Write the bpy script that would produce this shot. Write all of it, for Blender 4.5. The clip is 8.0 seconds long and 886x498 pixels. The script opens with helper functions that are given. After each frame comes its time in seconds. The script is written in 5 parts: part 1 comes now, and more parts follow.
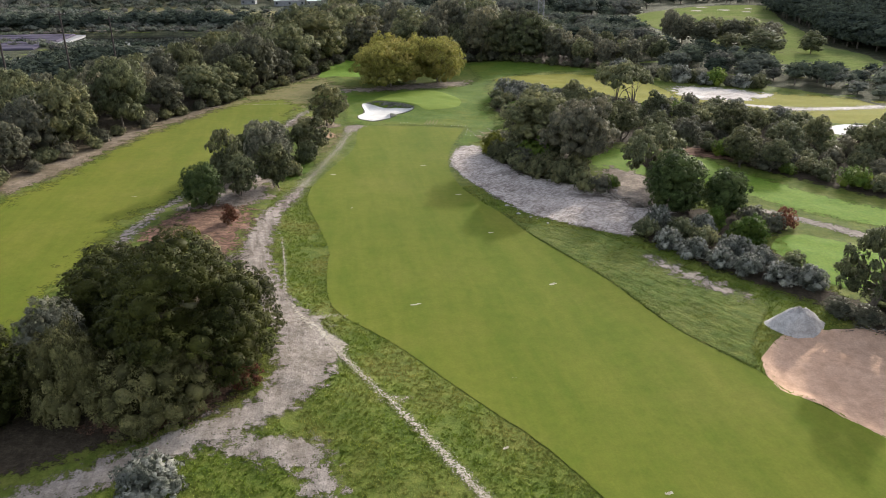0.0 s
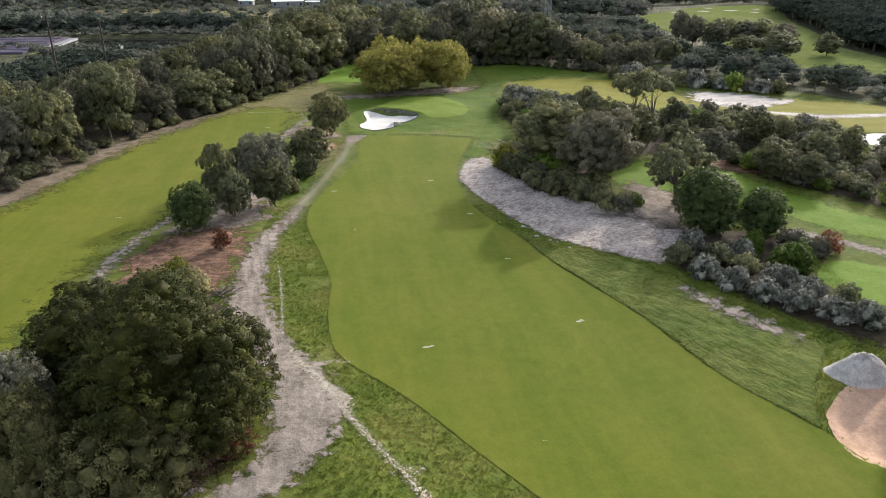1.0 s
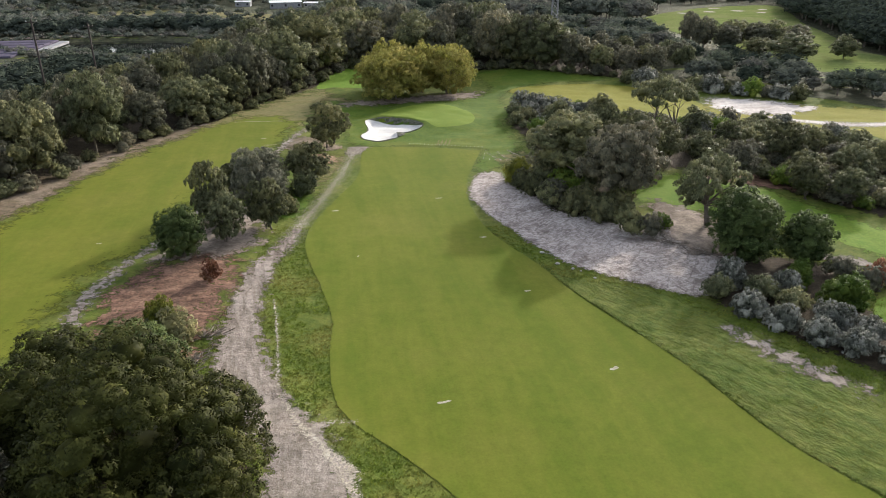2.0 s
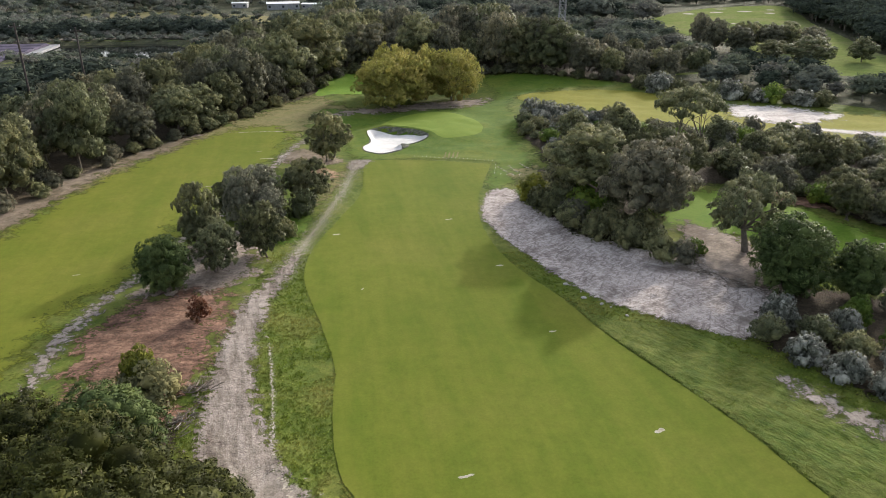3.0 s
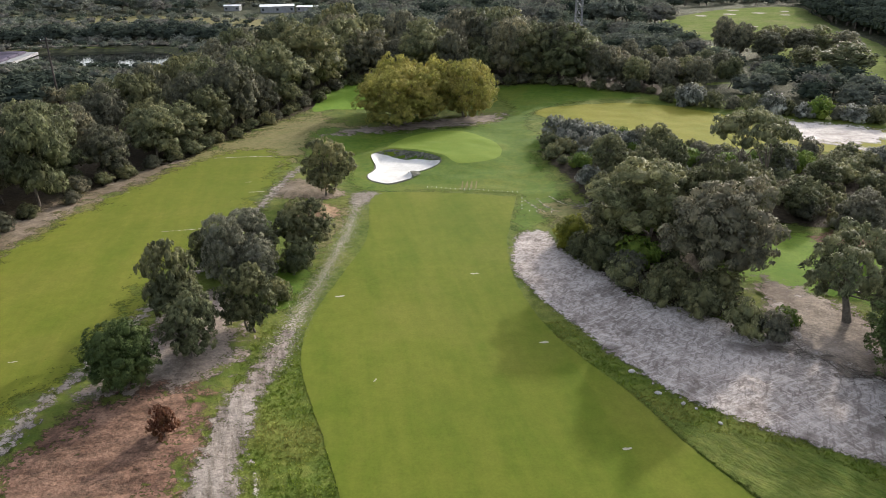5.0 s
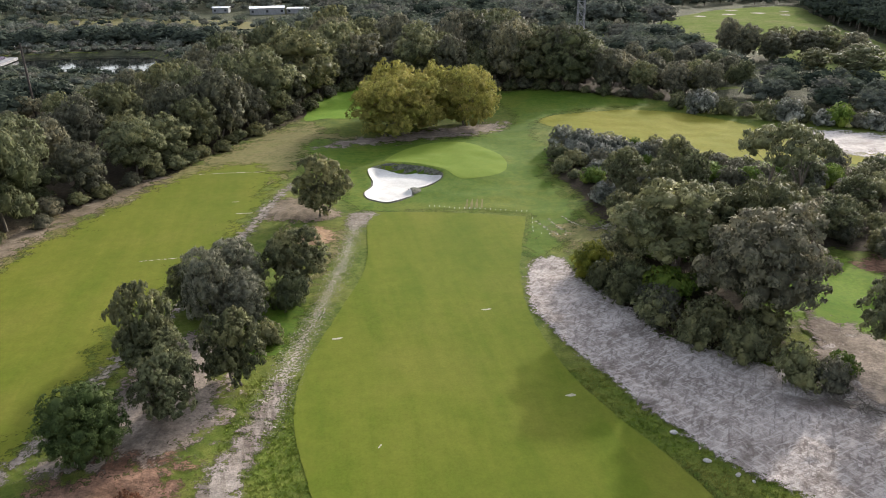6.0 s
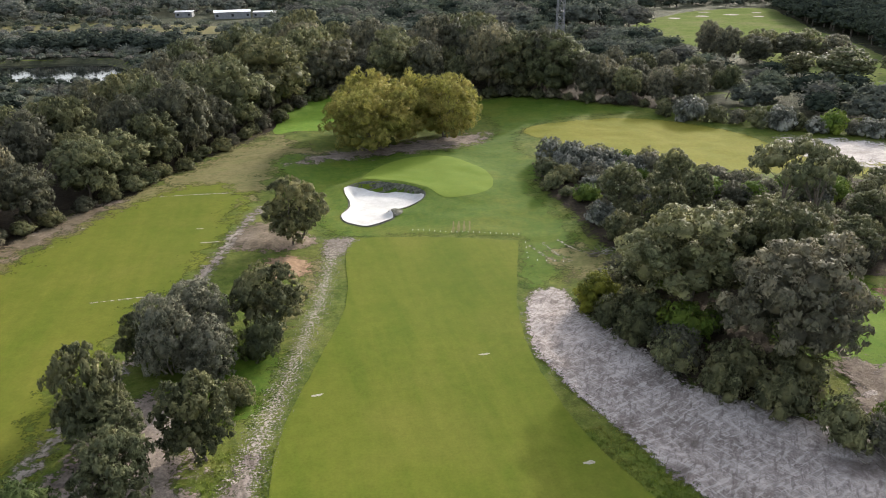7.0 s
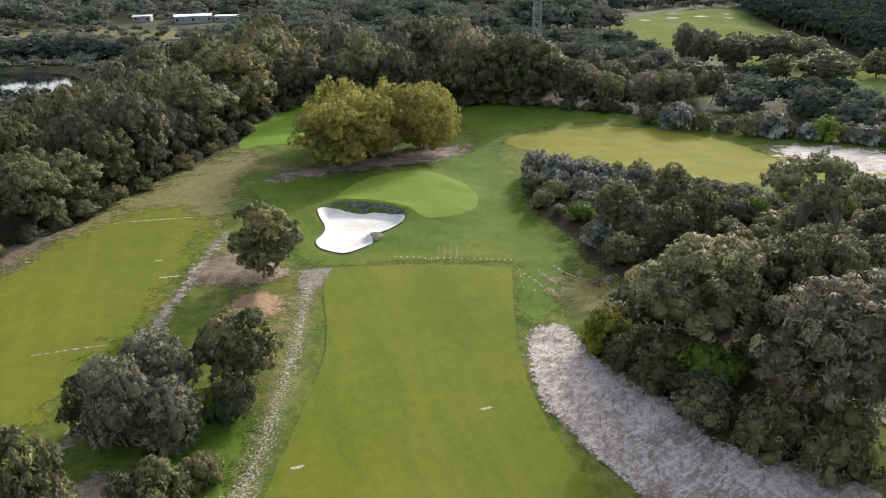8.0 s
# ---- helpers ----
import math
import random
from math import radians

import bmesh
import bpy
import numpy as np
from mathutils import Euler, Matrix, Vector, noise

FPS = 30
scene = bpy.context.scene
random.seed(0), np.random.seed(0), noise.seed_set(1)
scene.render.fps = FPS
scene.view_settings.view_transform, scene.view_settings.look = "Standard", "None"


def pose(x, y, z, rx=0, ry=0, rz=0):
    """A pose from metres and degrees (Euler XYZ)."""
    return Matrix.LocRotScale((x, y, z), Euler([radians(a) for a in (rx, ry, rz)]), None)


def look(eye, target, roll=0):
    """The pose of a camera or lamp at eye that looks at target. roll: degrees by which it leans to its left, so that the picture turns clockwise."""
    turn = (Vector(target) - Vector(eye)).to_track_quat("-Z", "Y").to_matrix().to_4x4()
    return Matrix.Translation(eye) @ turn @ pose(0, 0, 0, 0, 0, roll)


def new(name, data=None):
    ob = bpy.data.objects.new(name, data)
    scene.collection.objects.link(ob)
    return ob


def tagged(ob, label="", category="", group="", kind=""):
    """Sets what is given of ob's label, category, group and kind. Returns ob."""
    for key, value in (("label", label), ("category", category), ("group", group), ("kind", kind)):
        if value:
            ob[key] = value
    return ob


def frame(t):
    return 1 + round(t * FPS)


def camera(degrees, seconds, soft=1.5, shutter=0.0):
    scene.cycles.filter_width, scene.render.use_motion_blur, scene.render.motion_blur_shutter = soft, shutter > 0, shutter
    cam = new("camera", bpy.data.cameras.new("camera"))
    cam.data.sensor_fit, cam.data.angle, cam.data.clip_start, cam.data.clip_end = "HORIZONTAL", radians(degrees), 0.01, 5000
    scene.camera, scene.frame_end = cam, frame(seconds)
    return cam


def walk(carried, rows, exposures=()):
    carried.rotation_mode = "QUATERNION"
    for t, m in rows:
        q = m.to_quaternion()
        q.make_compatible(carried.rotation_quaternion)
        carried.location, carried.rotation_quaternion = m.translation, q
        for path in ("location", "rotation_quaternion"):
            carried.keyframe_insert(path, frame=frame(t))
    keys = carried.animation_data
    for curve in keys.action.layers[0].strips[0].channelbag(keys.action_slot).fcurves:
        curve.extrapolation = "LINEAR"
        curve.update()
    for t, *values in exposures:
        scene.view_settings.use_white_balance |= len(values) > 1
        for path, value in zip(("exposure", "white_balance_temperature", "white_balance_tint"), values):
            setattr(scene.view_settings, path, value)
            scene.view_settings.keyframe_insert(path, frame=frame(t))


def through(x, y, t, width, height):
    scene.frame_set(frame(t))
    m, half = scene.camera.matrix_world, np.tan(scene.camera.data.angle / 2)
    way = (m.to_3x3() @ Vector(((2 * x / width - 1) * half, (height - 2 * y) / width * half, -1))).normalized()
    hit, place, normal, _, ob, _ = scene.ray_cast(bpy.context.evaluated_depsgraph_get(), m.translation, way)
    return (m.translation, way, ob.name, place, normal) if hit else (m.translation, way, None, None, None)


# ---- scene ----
# ---- camera ----
cam = camera(63.1, 8.0, soft=0.85)
METRES, EYE, TILT, LEAN, TURN = 75.0, 36.2, 0.0, 0.0, 0.0
EXPOSURE = 1.12
ROWS = [
    (0.0, 0.0, 0.0, 0.0, 0.01, -22.87, -0.02),
    (0.5, -0.0109, 0.0608, -0.0005, -0.04, -22.87, 0.02),
    (1.0, -0.0216, 0.1221, -0.0012, -0.1, -22.88, 0.07),
    (1.5, -0.032, 0.1839, -0.0015, -0.17, -22.89, 0.12),
    (3.0, -0.064, 0.3709, -0.0015, -0.39, -22.92, 0.27),
    (3.5, -0.0747, 0.4339, -0.0018, -0.48, -22.92, 0.32),
    (4.0, -0.0858, 0.4967, -0.0024, -0.58, -22.93, 0.35),
    (4.5, -0.0962, 0.559, -0.003, -0.68, -22.92, 0.39),
    (6.0, -0.1267, 0.744, -0.0035, -1.47, -22.94, 0.58),
    (6.5, -0.1366, 0.806, -0.0041, -2.52, -22.89, 0.62),
    (7.0, -0.1474, 0.867, -0.0045, -3.92, -22.84, 0.65),
    (7.5, -0.1573, 0.9267, -0.0044, -5.24, -22.81, 0.68),
    (8.0, -0.1666, 0.986, -0.0054, -6.63, -22.75, 0.7),
]
walk(cam, [(t, pose(0, 0, EYE, TILT, LEAN, TURN) @ pose(METRES * x, METRES * y, METRES * z, 90 + pitch, roll, yaw)) for t, x, y, z, yaw, pitch, roll in ROWS],
     exposures=((0.0, EXPOSURE, 6400, 11.0), (8.0, EXPOSURE + 0.05, 6400, 11.0)))

# ---- light: low hazy sun ahead and to the right, bright sky ----
SUN_AZ, SUN_EL = 33.0, 21.0  # degrees from +y towards +x; above the horizon
world = bpy.data.worlds.new("sky")
scene.world = world
world.use_nodes = True
wn = world.node_tree.nodes
sky = wn.new("ShaderNodeTexSky")
sky.sky_type, sky.sun_disc = "NISHITA", False
sky.sun_elevation, sky.sun_rotation = radians(SUN_EL), radians(SUN_AZ)
sky.air_density, sky.dust_density, sky.ozone_density = 1.0, 3.0, 1.0
wn["Background"].inputs["Strength"].default_value = 0.15
haze = wn.new("ShaderNodeHueSaturation")  # thin cloud takes most of the blue away
haze.inputs["Saturation"].default_value = 0.45
world.node_tree.links.new(sky.outputs["Color"], haze.inputs["Color"])
world.node_tree.links.new(haze.outputs["Color"], wn["Background"].inputs["Color"])
sun = new("sun", bpy.data.lights.new("sun", "SUN"))
sun.data.energy, sun.data.angle, sun.data.color = 1.95, radians(1.5), (1.0, 0.92, 0.78)
_a, _e = radians(SUN_AZ), radians(SUN_EL)
sun.matrix_world = look((math.sin(_a) * math.cos(_e) * 100, math.cos(_a) * math.cos(_e) * 100, math.sin(_e) * 100), (0, 0, 0))

# ---- materials ----
def mat_base(name, rough=0.9, spec=0.2):
    m = bpy.data.materials.new(name)
    m.use_nodes = True
    nt = m.node_tree
    b = nt.nodes["Principled BSDF"]
    b.inputs["Roughness"].default_value = rough
    b.inputs["Specular IOR Level"].default_value = spec
    return m, nt, b


def node(nt, kind, **inputs):
    n = nt.nodes.new(kind)
    for k, v in inputs.items():
        n.inputs[k.replace("_", " ")].default_value = v
    return n


def noise_fac(nt, co, scale, detail=4.0, rough=0.55, stretch=None):
    if stretch:
        mp = nt.nodes.new("ShaderNodeMapping")
        mp.vector_type = "TEXTURE"  # long along the given direction
        mp.inputs["Scale"].default_value = stretch[:3]
        mp.inputs["Rotation"].default_value = (0, 0, radians(stretch[3]))
        nt.links.new(co, mp.inputs["Vector"])
        co = mp.outputs["Vector"]
    n = node(nt, "ShaderNodeTexNoise", Scale=scale, Detail=detail, Roughness=rough)
    nt.links.new(co, n.inputs["Vector"])
    return n.outputs["Fac"]


def ramp(nt, fac, stops):
    r = nt.nodes.new("ShaderNodeValToRGB")
    r.color_ramp.elements[0].position, r.color_ramp.elements[0].color = stops[0][0], (*stops[0][1], 1)
    r.color_ramp.elements[1].position, r.color_ramp.elements[1].color = stops[-1][0], (*stops[-1][1], 1)
    for p, c in stops[1:-1]:
        e = r.color_ramp.elements.new(p)
        e.color = (*c, 1)
    nt.links.new(fac, r.inputs["Fac"])
    return r.outputs["Color"]


def mixc(nt, a, b, fac, mode="MIX"):
    m = nt.nodes.new("ShaderNodeMix")
    m.data_type, m.blend_type = "RGBA", mode
    for socket, v in ((m.inputs[0], fac), (m.inputs[6], a), (m.inputs[7], b)):
        if isinstance(v, (float, int)):
            socket.default_value = v
        elif isinstance(v, tuple):
            socket.default_value = (*v, 1)
        else:
            nt.links.new(v, socket)
    return m.outputs[2]


def bump(nt, b, height, strength, dist):
    n = node(nt, "ShaderNodeBump", Strength=strength, Distance=dist)
    nt.links.new(height, n.inputs["Height"])
    nt.links.new(n.outputs["Normal"], b.inputs["Normal"])


RECIPES = {}


def ground_mat(name, *args, **kw):
    m = surface(name, *args, **kw)
    RECIPES[name] = (args, kw)
    return m


def softened(material, soft, size):
    """The same surface with a broken, thinning edge that wide."""
    args, kw = RECIPES[material.name]
    return surface(material.name + "_edge", *args, **kw, soft=soft, soft_size=size)


def surface(name, big, fine, big_scale=0.06, fine_scale=1.6, grain=(0.72, 1.28), bump_scale=2.5, bump_s=0.6, bump_d=0.12, rough=0.95, streak=None, spec=0.15, soft=0.0, soft_size=0.8, marks=()):
    """Colour from two ramps of noise at two sizes, a grain over both, marks of (scale, stretch, from, to, colour, strength), and a bump."""
    m, nt, b = mat_base(name, rough, spec)
    co = nt.nodes.new("ShaderNodeNewGeometry").outputs["Position"]
    big, fine = ([(0.5 + (p - 0.5) * 0.62, col) for p, col in r] for r in (big, fine))
    c1 = ramp(nt, noise_fac(nt, co, big_scale, 6, 0.62), big)
    c2 = ramp(nt, noise_fac(nt, co, fine_scale, 8, 0.72), fine)
    c = mixc(nt, c1, c2, 0.5)
    if streak:
        c = mixc(nt, c, ramp(nt, noise_fac(nt, co, streak[0], 6, 0.7, streak[1]), streak[2]), streak[3])
    g = ramp(nt, noise_fac(nt, co, bump_scale * 2.2, 3, 0.7), [(0.3, (grain[0],) * 3), (0.7, (grain[1],) * 3)])
    c = mixc(nt, c, g, 1.0, "MULTIPLY")
    mid = 0.5 + (grain[1] - 1) * 0.5
    g = ramp(nt, noise_fac(nt, co, bump_scale * 0.45, 5, 0.7), [(0.40, (1.5 - mid,) * 3), (0.60, (0.5 + mid,) * 3)])
    c = mixc(nt, c, g, 1.0, "MULTIPLY")
    for scale, stretch, lo, hi, colour, strength in marks:
        c = mixc(nt, c, colour, ramp(nt, noise_fac(nt, co, scale, 2, 0.5, stretch), [(lo, (0, 0, 0)), (hi, (strength,) * 3)]))
    nt.links.new(c, b.inputs["Base Color"])
    bump(nt, b, noise_fac(nt, co, bump_scale, 6, 0.75, streak[1] if streak and streak[-1] == "ridged" else None), bump_s, bump_d)
    if soft:  # the surface thins out towards its edge and breaks up into patches
        at = nt.nodes.new("ShaderNodeAttribute")
        at.attribute_name = "inside"
        total = None
        for fac, k in ((at.outputs["Fac"], 0.5 / soft), (noise_fac(nt, co, soft_size, 5, 0.65), 3.0), (noise_fac(nt, co, soft_size * 7, 4, 0.75), 1.8)):
            n1 = node(nt, "ShaderNodeMath")
            n1.operation = "MULTIPLY_ADD"
            n1.inputs[1].default_value = k
            nt.links.new(fac, n1.inputs[0])
            if total is None:
                n1.inputs[2].default_value = -2.4
            else:
                nt.links.new(total, n1.inputs[2])
            total = n1.outputs[0]
        mr = nt.nodes.new("ShaderNodeMapRange")
        mr.inputs["From Min"].default_value, mr.inputs["From Max"].default_value = -0.12, 0.22
        nt.links.new(total, mr.inputs["Value"])
        nt.links.new(mr.outputs["Result"], b.inputs["Alpha"])
    return m


def plain_mat(name, colour, rough=0.6, metal=0.0, scale=3.0, vary=0.2, spec=0.3):
    m, nt, b = mat_base(name, rough, spec)
    b.inputs["Metallic"].default_value = metal
    co = nt.nodes.new("ShaderNodeTexCoord").outputs["Object"]
    f = noise_fac(nt, co, scale, 5, 0.65)
    lo, hi = tuple(c * (1 - vary) for c in colour), tuple(min(1, c * (1 + vary)) for c in colour)
    nt.links.new(ramp(nt, f, [(0.3, lo), (0.7, hi)]), b.inputs["Base Color"])
    bump(nt, b, noise_fac(nt, co, scale * 6, 3), 0.2, 0.02)
    return m


def leaf_mat(name, a, b2, tip, scale=0.35, through=0.35, rough=0.60, own=True, spec=0.07):
    """Leaves: each leaf has its own tone between two colours, with patches of a third over the crown."""
    m, nt, b = mat_base(name, rough, spec)
    geo = nt.nodes.new("ShaderNodeNewGeometry")
    info = nt.nodes.new("ShaderNodeObjectInfo")
    tex = nt.nodes.new("ShaderNodeTexCoord")
    c = mixc(nt, a, b2, geo.outputs["Random Per Island"])
    patch_f = ramp(nt, noise_fac(nt, tex.outputs["Object"], scale, 3), [(0.45, (0, 0, 0)), (0.68, (1, 1, 1))])
    c = mixc(nt, c, tip, patch_f)
    tone = ramp(nt, info.outputs["Random"], [(0.0, (0.62, 0.65, 0.60)), (0.6, (0.95, 0.95, 0.93)), (1.0, (1.26, 1.20, 1.08))])
    if own:
        c = mixc(nt, c, tone, 1.0, "MULTIPLY")
    c = mixc(nt, c, ramp(nt, noise_fac(nt, tex.outputs["Object"], 1.1, 2), [(0.35, (0.72, 0.74, 0.76)), (0.65, (1.28, 1.26, 1.20))]), 1.0, "MULTIPLY")
    nt.links.new(c, b.inputs["Base Color"])
    t = nt.nodes.new("ShaderNodeBsdfTranslucent")
    nt.links.new(c, t.inputs["Color"])
    mx = nt.nodes.new("ShaderNodeMixShader")
    mx.inputs["Fac"].default_value = through
    nt.links.new(b.outputs["BSDF"], mx.inputs[1])
    nt.links.new(t.outputs["BSDF"], mx.inputs[2])
    nt.links.new(mx.outputs["Shader"], nt.nodes["Material Output"].inputs["Surface"])
    return m


M_ROUGH = ground_mat("rough_grass", [(0.32, (0.063, 0.096, 0.011)), (0.5, (0.099, 0.129, 0.018)), (0.66, (0.139, 0.148, 0.030))],
                     [(0.35, (0.049, 0.079, 0.010)), (0.52, (0.099, 0.129, 0.020)), (0.68, (0.151, 0.160, 0.035))], 0.12, 0.8, (0.80, 1.20), 3.0, 0.8, 0.16)
M_FAIR = ground_mat("fairway_turf", [(0.28, (0.084, 0.119, 0.012)), (0.5, (0.110, 0.137, 0.015)), (0.72, (0.155, 0.154, 0.029))],
                    [(0.28, (0.086, 0.121, 0.012)), (0.72, (0.134, 0.149, 0.022))], 0.06, 0.30, (0.91, 1.09), 2.0, 0.4, 0.04, rough=0.95, spec=0.08,
                    streak=(0.22, (9.0, 1.0, 1.0, 100), [(0.40, (0.081, 0.119, 0.012)), (0.60, (0.147, 0.158, 0.024))], 0.35))
M_LEFTFAIR = ground_mat("left_fairway_turf", [(0.28, (0.092, 0.123, 0.013)), (0.5, (0.120, 0.141, 0.016)), (0.72, (0.169, 0.159, 0.031))],
                    [(0.28, (0.094, 0.125, 0.013)), (0.72, (0.146, 0.153, 0.023))], 0.06, 0.30, (0.91, 1.09), 2.0, 0.4, 0.04, rough=0.95, spec=0.08,
                    streak=(0.22, (9.0, 1.0, 1.0, 100), [(0.40, (0.088, 0.123, 0.013)), (0.60, (0.160, 0.163, 0.025))], 0.35))
M_BACK = ground_mat("dry_fairway_turf", [(0.28, (0.140, 0.150, 0.018)), (0.5, (0.175, 0.172, 0.024)), (0.72, (0.205, 0.185, 0.034))],
                    [(0.28, (0.145, 0.152, 0.018)), (0.72, (0.200, 0.186, 0.030))], 0.06, 0.30, (0.88, 1.12), 2.4, 0.5, 0.05, rough=0.95, spec=0.08)
# Distant turf: haze put into the colour, greyer and bluer than near turf.
M_FARTURF_HAZE = ground_mat("far_turf_haze", [(0.28, (0.112, 0.152, 0.048)), (0.5, (0.148, 0.183, 0.062)), (0.72, (0.205, 0.199, 0.105))],
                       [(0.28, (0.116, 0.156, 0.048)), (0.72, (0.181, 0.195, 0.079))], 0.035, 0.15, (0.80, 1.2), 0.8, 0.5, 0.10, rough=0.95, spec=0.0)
M_GREEN = ground_mat("green_turf", [(0.3, (0.106, 0.166, 0.015)), (0.7, (0.145, 0.196, 0.022))],
                     [(0.3, (0.106, 0.166, 0.015)), (0.7, (0.140, 0.191, 0.022))], 0.08, 0.6, (0.93, 1.07), 9.0, 0.2, 0.02)
M_SURROUND = ground_mat("surround_turf", [(0.32, (0.047, 0.093, 0.006)), (0.5, (0.069, 0.120, 0.009)), (0.66, (0.124, 0.143, 0.019))],
                        [(0.35, (0.047, 0.093, 0.006)), (0.65, (0.101, 0.135, 0.014))], 0.06, 0.8, (0.82, 1.18), 5.0, 0.5, 0.06)
M_BRIGHT = ground_mat("lush_turf", [(0.3, (0.088, 0.164, 0.013)), (0.7, (0.135, 0.207, 0.021))],
                      [(0.3, (0.083, 0.159, 0.013)), (0.7, (0.140, 0.203, 0.025))], 0.1, 0.8, (0.8, 1.2), 5.0, 0.5, 0.06)
M_LUSH = ground_mat("bright_lush_turf", [(0.3, (0.100, 0.196, 0.014)), (0.7, (0.150, 0.244, 0.022))],
                    [(0.3, (0.096, 0.190, 0.014)), (0.7, (0.156, 0.240, 0.026))], 0.1, 0.8, (0.85, 1.15), 5.0, 0.5, 0.06)
M_DRY = ground_mat("dry_grass", [(0.3, (0.122, 0.126, 0.040)), (0.5, (0.172, 0.150, 0.062)), (0.7, (0.108, 0.134, 0.032))],
                   [(0.3, (0.115, 0.112, 0.040)), (0.7, (0.196, 0.164, 0.074))], 0.08, 0.9, (0.82, 1.18), 4.0, 0.6, 0.1)
M_SAND = ground_mat("track_sand", [(0.34, (0.156, 0.131, 0.107)), (0.5, (0.230, 0.198, 0.169)), (0.66, (0.317, 0.280, 0.247))],
                    [(0.36, (0.138, 0.113, 0.090)), (0.64, (0.313, 0.274, 0.239))], 0.16, 1.6, (0.78, 1.22), 3.0, 0.9, 0.12,
                    streak=(0.9, (5.0, 1.0, 1.0, 100), [(0.43, (0.138, 0.115, 0.094)), (0.57, (0.354, 0.315, 0.281))], 0.30))
M_ORANGE = ground_mat("orange_soil", [(0.3, (0.215, 0.135, 0.080)), (0.7, (0.330, 0.225, 0.145))],
                      [(0.3, (0.190, 0.118, 0.070)), (0.7, (0.340, 0.232, 0.150))], 0.3, 1.2, (0.75, 1.25), 2.5, 0.8, 0.12)
M_RUT = ground_mat("rutted_sand", [(0.34, (0.134, 0.108, 0.087)), (0.5, (0.199, 0.166, 0.139)), (0.66, (0.293, 0.253, 0.220))],
                   [(0.36, (0.118, 0.093, 0.074)), (0.64, (0.291, 0.249, 0.213))], 0.18, 1.4, (0.74, 1.26), 2.4, 1.0, 0.16,
                   streak=(1.0, (7.0, 1.0, 1.0, 106), [(0.43, (0.103, 0.083, 0.067)), (0.57, (0.370, 0.325, 0.286))], 0.40))
M_EDGESOIL = ground_mat("edge_soil", [(0.34, (0.105, 0.082, 0.052)), (0.5, (0.165, 0.128, 0.090)), (0.68, (0.270, 0.215, 0.172))],
                        [(0.36, (0.095, 0.080, 0.046)), (0.64, (0.230, 0.180, 0.132))], 0.10, 0.7, (0.7, 1.3), 2.0, 0.9, 0.15)
M_WASTE = ground_mat("waste_sand", [(0.32, (0.215, 0.180, 0.160)), (0.48, (0.335, 0.287, 0.262)), (0.62, (0.470, 0.415, 0.385))],
                     [(0.38, (0.230, 0.194, 0.174)), (0.50, (0.360, 0.312, 0.285)), (0.62, (0.520, 0.460, 0.428))], 0.22, 1.6, (0.78, 1.22), 3.4, 1.0, 0.20,
                     marks=((3.6, (5.0, 1.0, 1.0, 24), 0.55, 0.62, (0.660, 0.600, 0.565), 0.48), (3.9, (4.5, 1.0, 1.0, 118), 0.56, 0.63, (0.640, 0.580, 0.548), 0.42),
                            (3.2, (5.0, 1.0, 1.0, 65), 0.57, 0.64, (0.150, 0.122, 0.108), 0.50), (0.30, (1.0, 1.0, 1.0, 0), 0.58, 0.72, (0.130, 0.106, 0.092), 0.75)))
M_LONGROUGH = ground_mat("long_rough", [(0.34, (0.059, 0.097, 0.011)), (0.5, (0.090, 0.120, 0.017)), (0.66, (0.132, 0.141, 0.030))],
                         [(0.35, (0.046, 0.080, 0.010)), (0.52, (0.085, 0.116, 0.017)), (0.68, (0.141, 0.148, 0.034))], 0.16, 0.9, (0.82, 1.20), 1.5, 1.0, 0.26,
                         streak=(1.8, (4.0, 1.0, 1.0, -52), [(0.40, (0.047, 0.080, 0.010)), (0.60, (0.122, 0.139, 0.029))], 0.40, "ridged"))
M_BUNKER = ground_mat("bunker_sand", [(0.3, (0.470, 0.458, 0.440)), (0.7, (0.680, 0.664, 0.640))],
                      [(0.3, (0.576, 0.558, 0.522)), (0.7, (0.720, 0.702, 0.675))], 0.2, 1.2, (0.92, 1.06), 4.0, 0.4, 0.06)
M_PALE = ground_mat("pale_sand", [(0.34, (0.370, 0.330, 0.305)), (0.5, (0.480, 0.435, 0.405)), (0.66, (0.600, 0.555, 0.520))],
                    [(0.36, (0.340, 0.300, 0.276)), (0.64, (0.600, 0.552, 0.516))], 0.10, 0.7, (0.85, 1.15), 2.0, 0.8, 0.12)
M_HEAP = ground_mat("heap_sand", [(0.3, (0.360, 0.335, 0.320)), (0.7, (0.520, 0.490, 0.470))],
                    [(0.3, (0.340, 0.315, 0.300)), (0.7, (0.540, 0.510, 0.490))], 0.4, 1.6, (0.75, 1.2), 4.0, 0.7, 0.10)
M_PINK = ground_mat("pink_sand", [(0.3, (0.451, 0.289, 0.197)), (0.7, (0.575, 0.382, 0.274))],
                    [(0.3, (0.410, 0.261, 0.180)), (0.7, (0.595, 0.400, 0.291))], 0.12, 0.9, (0.85, 1.15), 3.0, 0.6, 0.12)
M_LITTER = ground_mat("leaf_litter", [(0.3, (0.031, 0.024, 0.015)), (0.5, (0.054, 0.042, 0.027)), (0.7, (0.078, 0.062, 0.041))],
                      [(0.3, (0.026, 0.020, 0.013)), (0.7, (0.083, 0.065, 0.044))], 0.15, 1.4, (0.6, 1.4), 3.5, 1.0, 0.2)
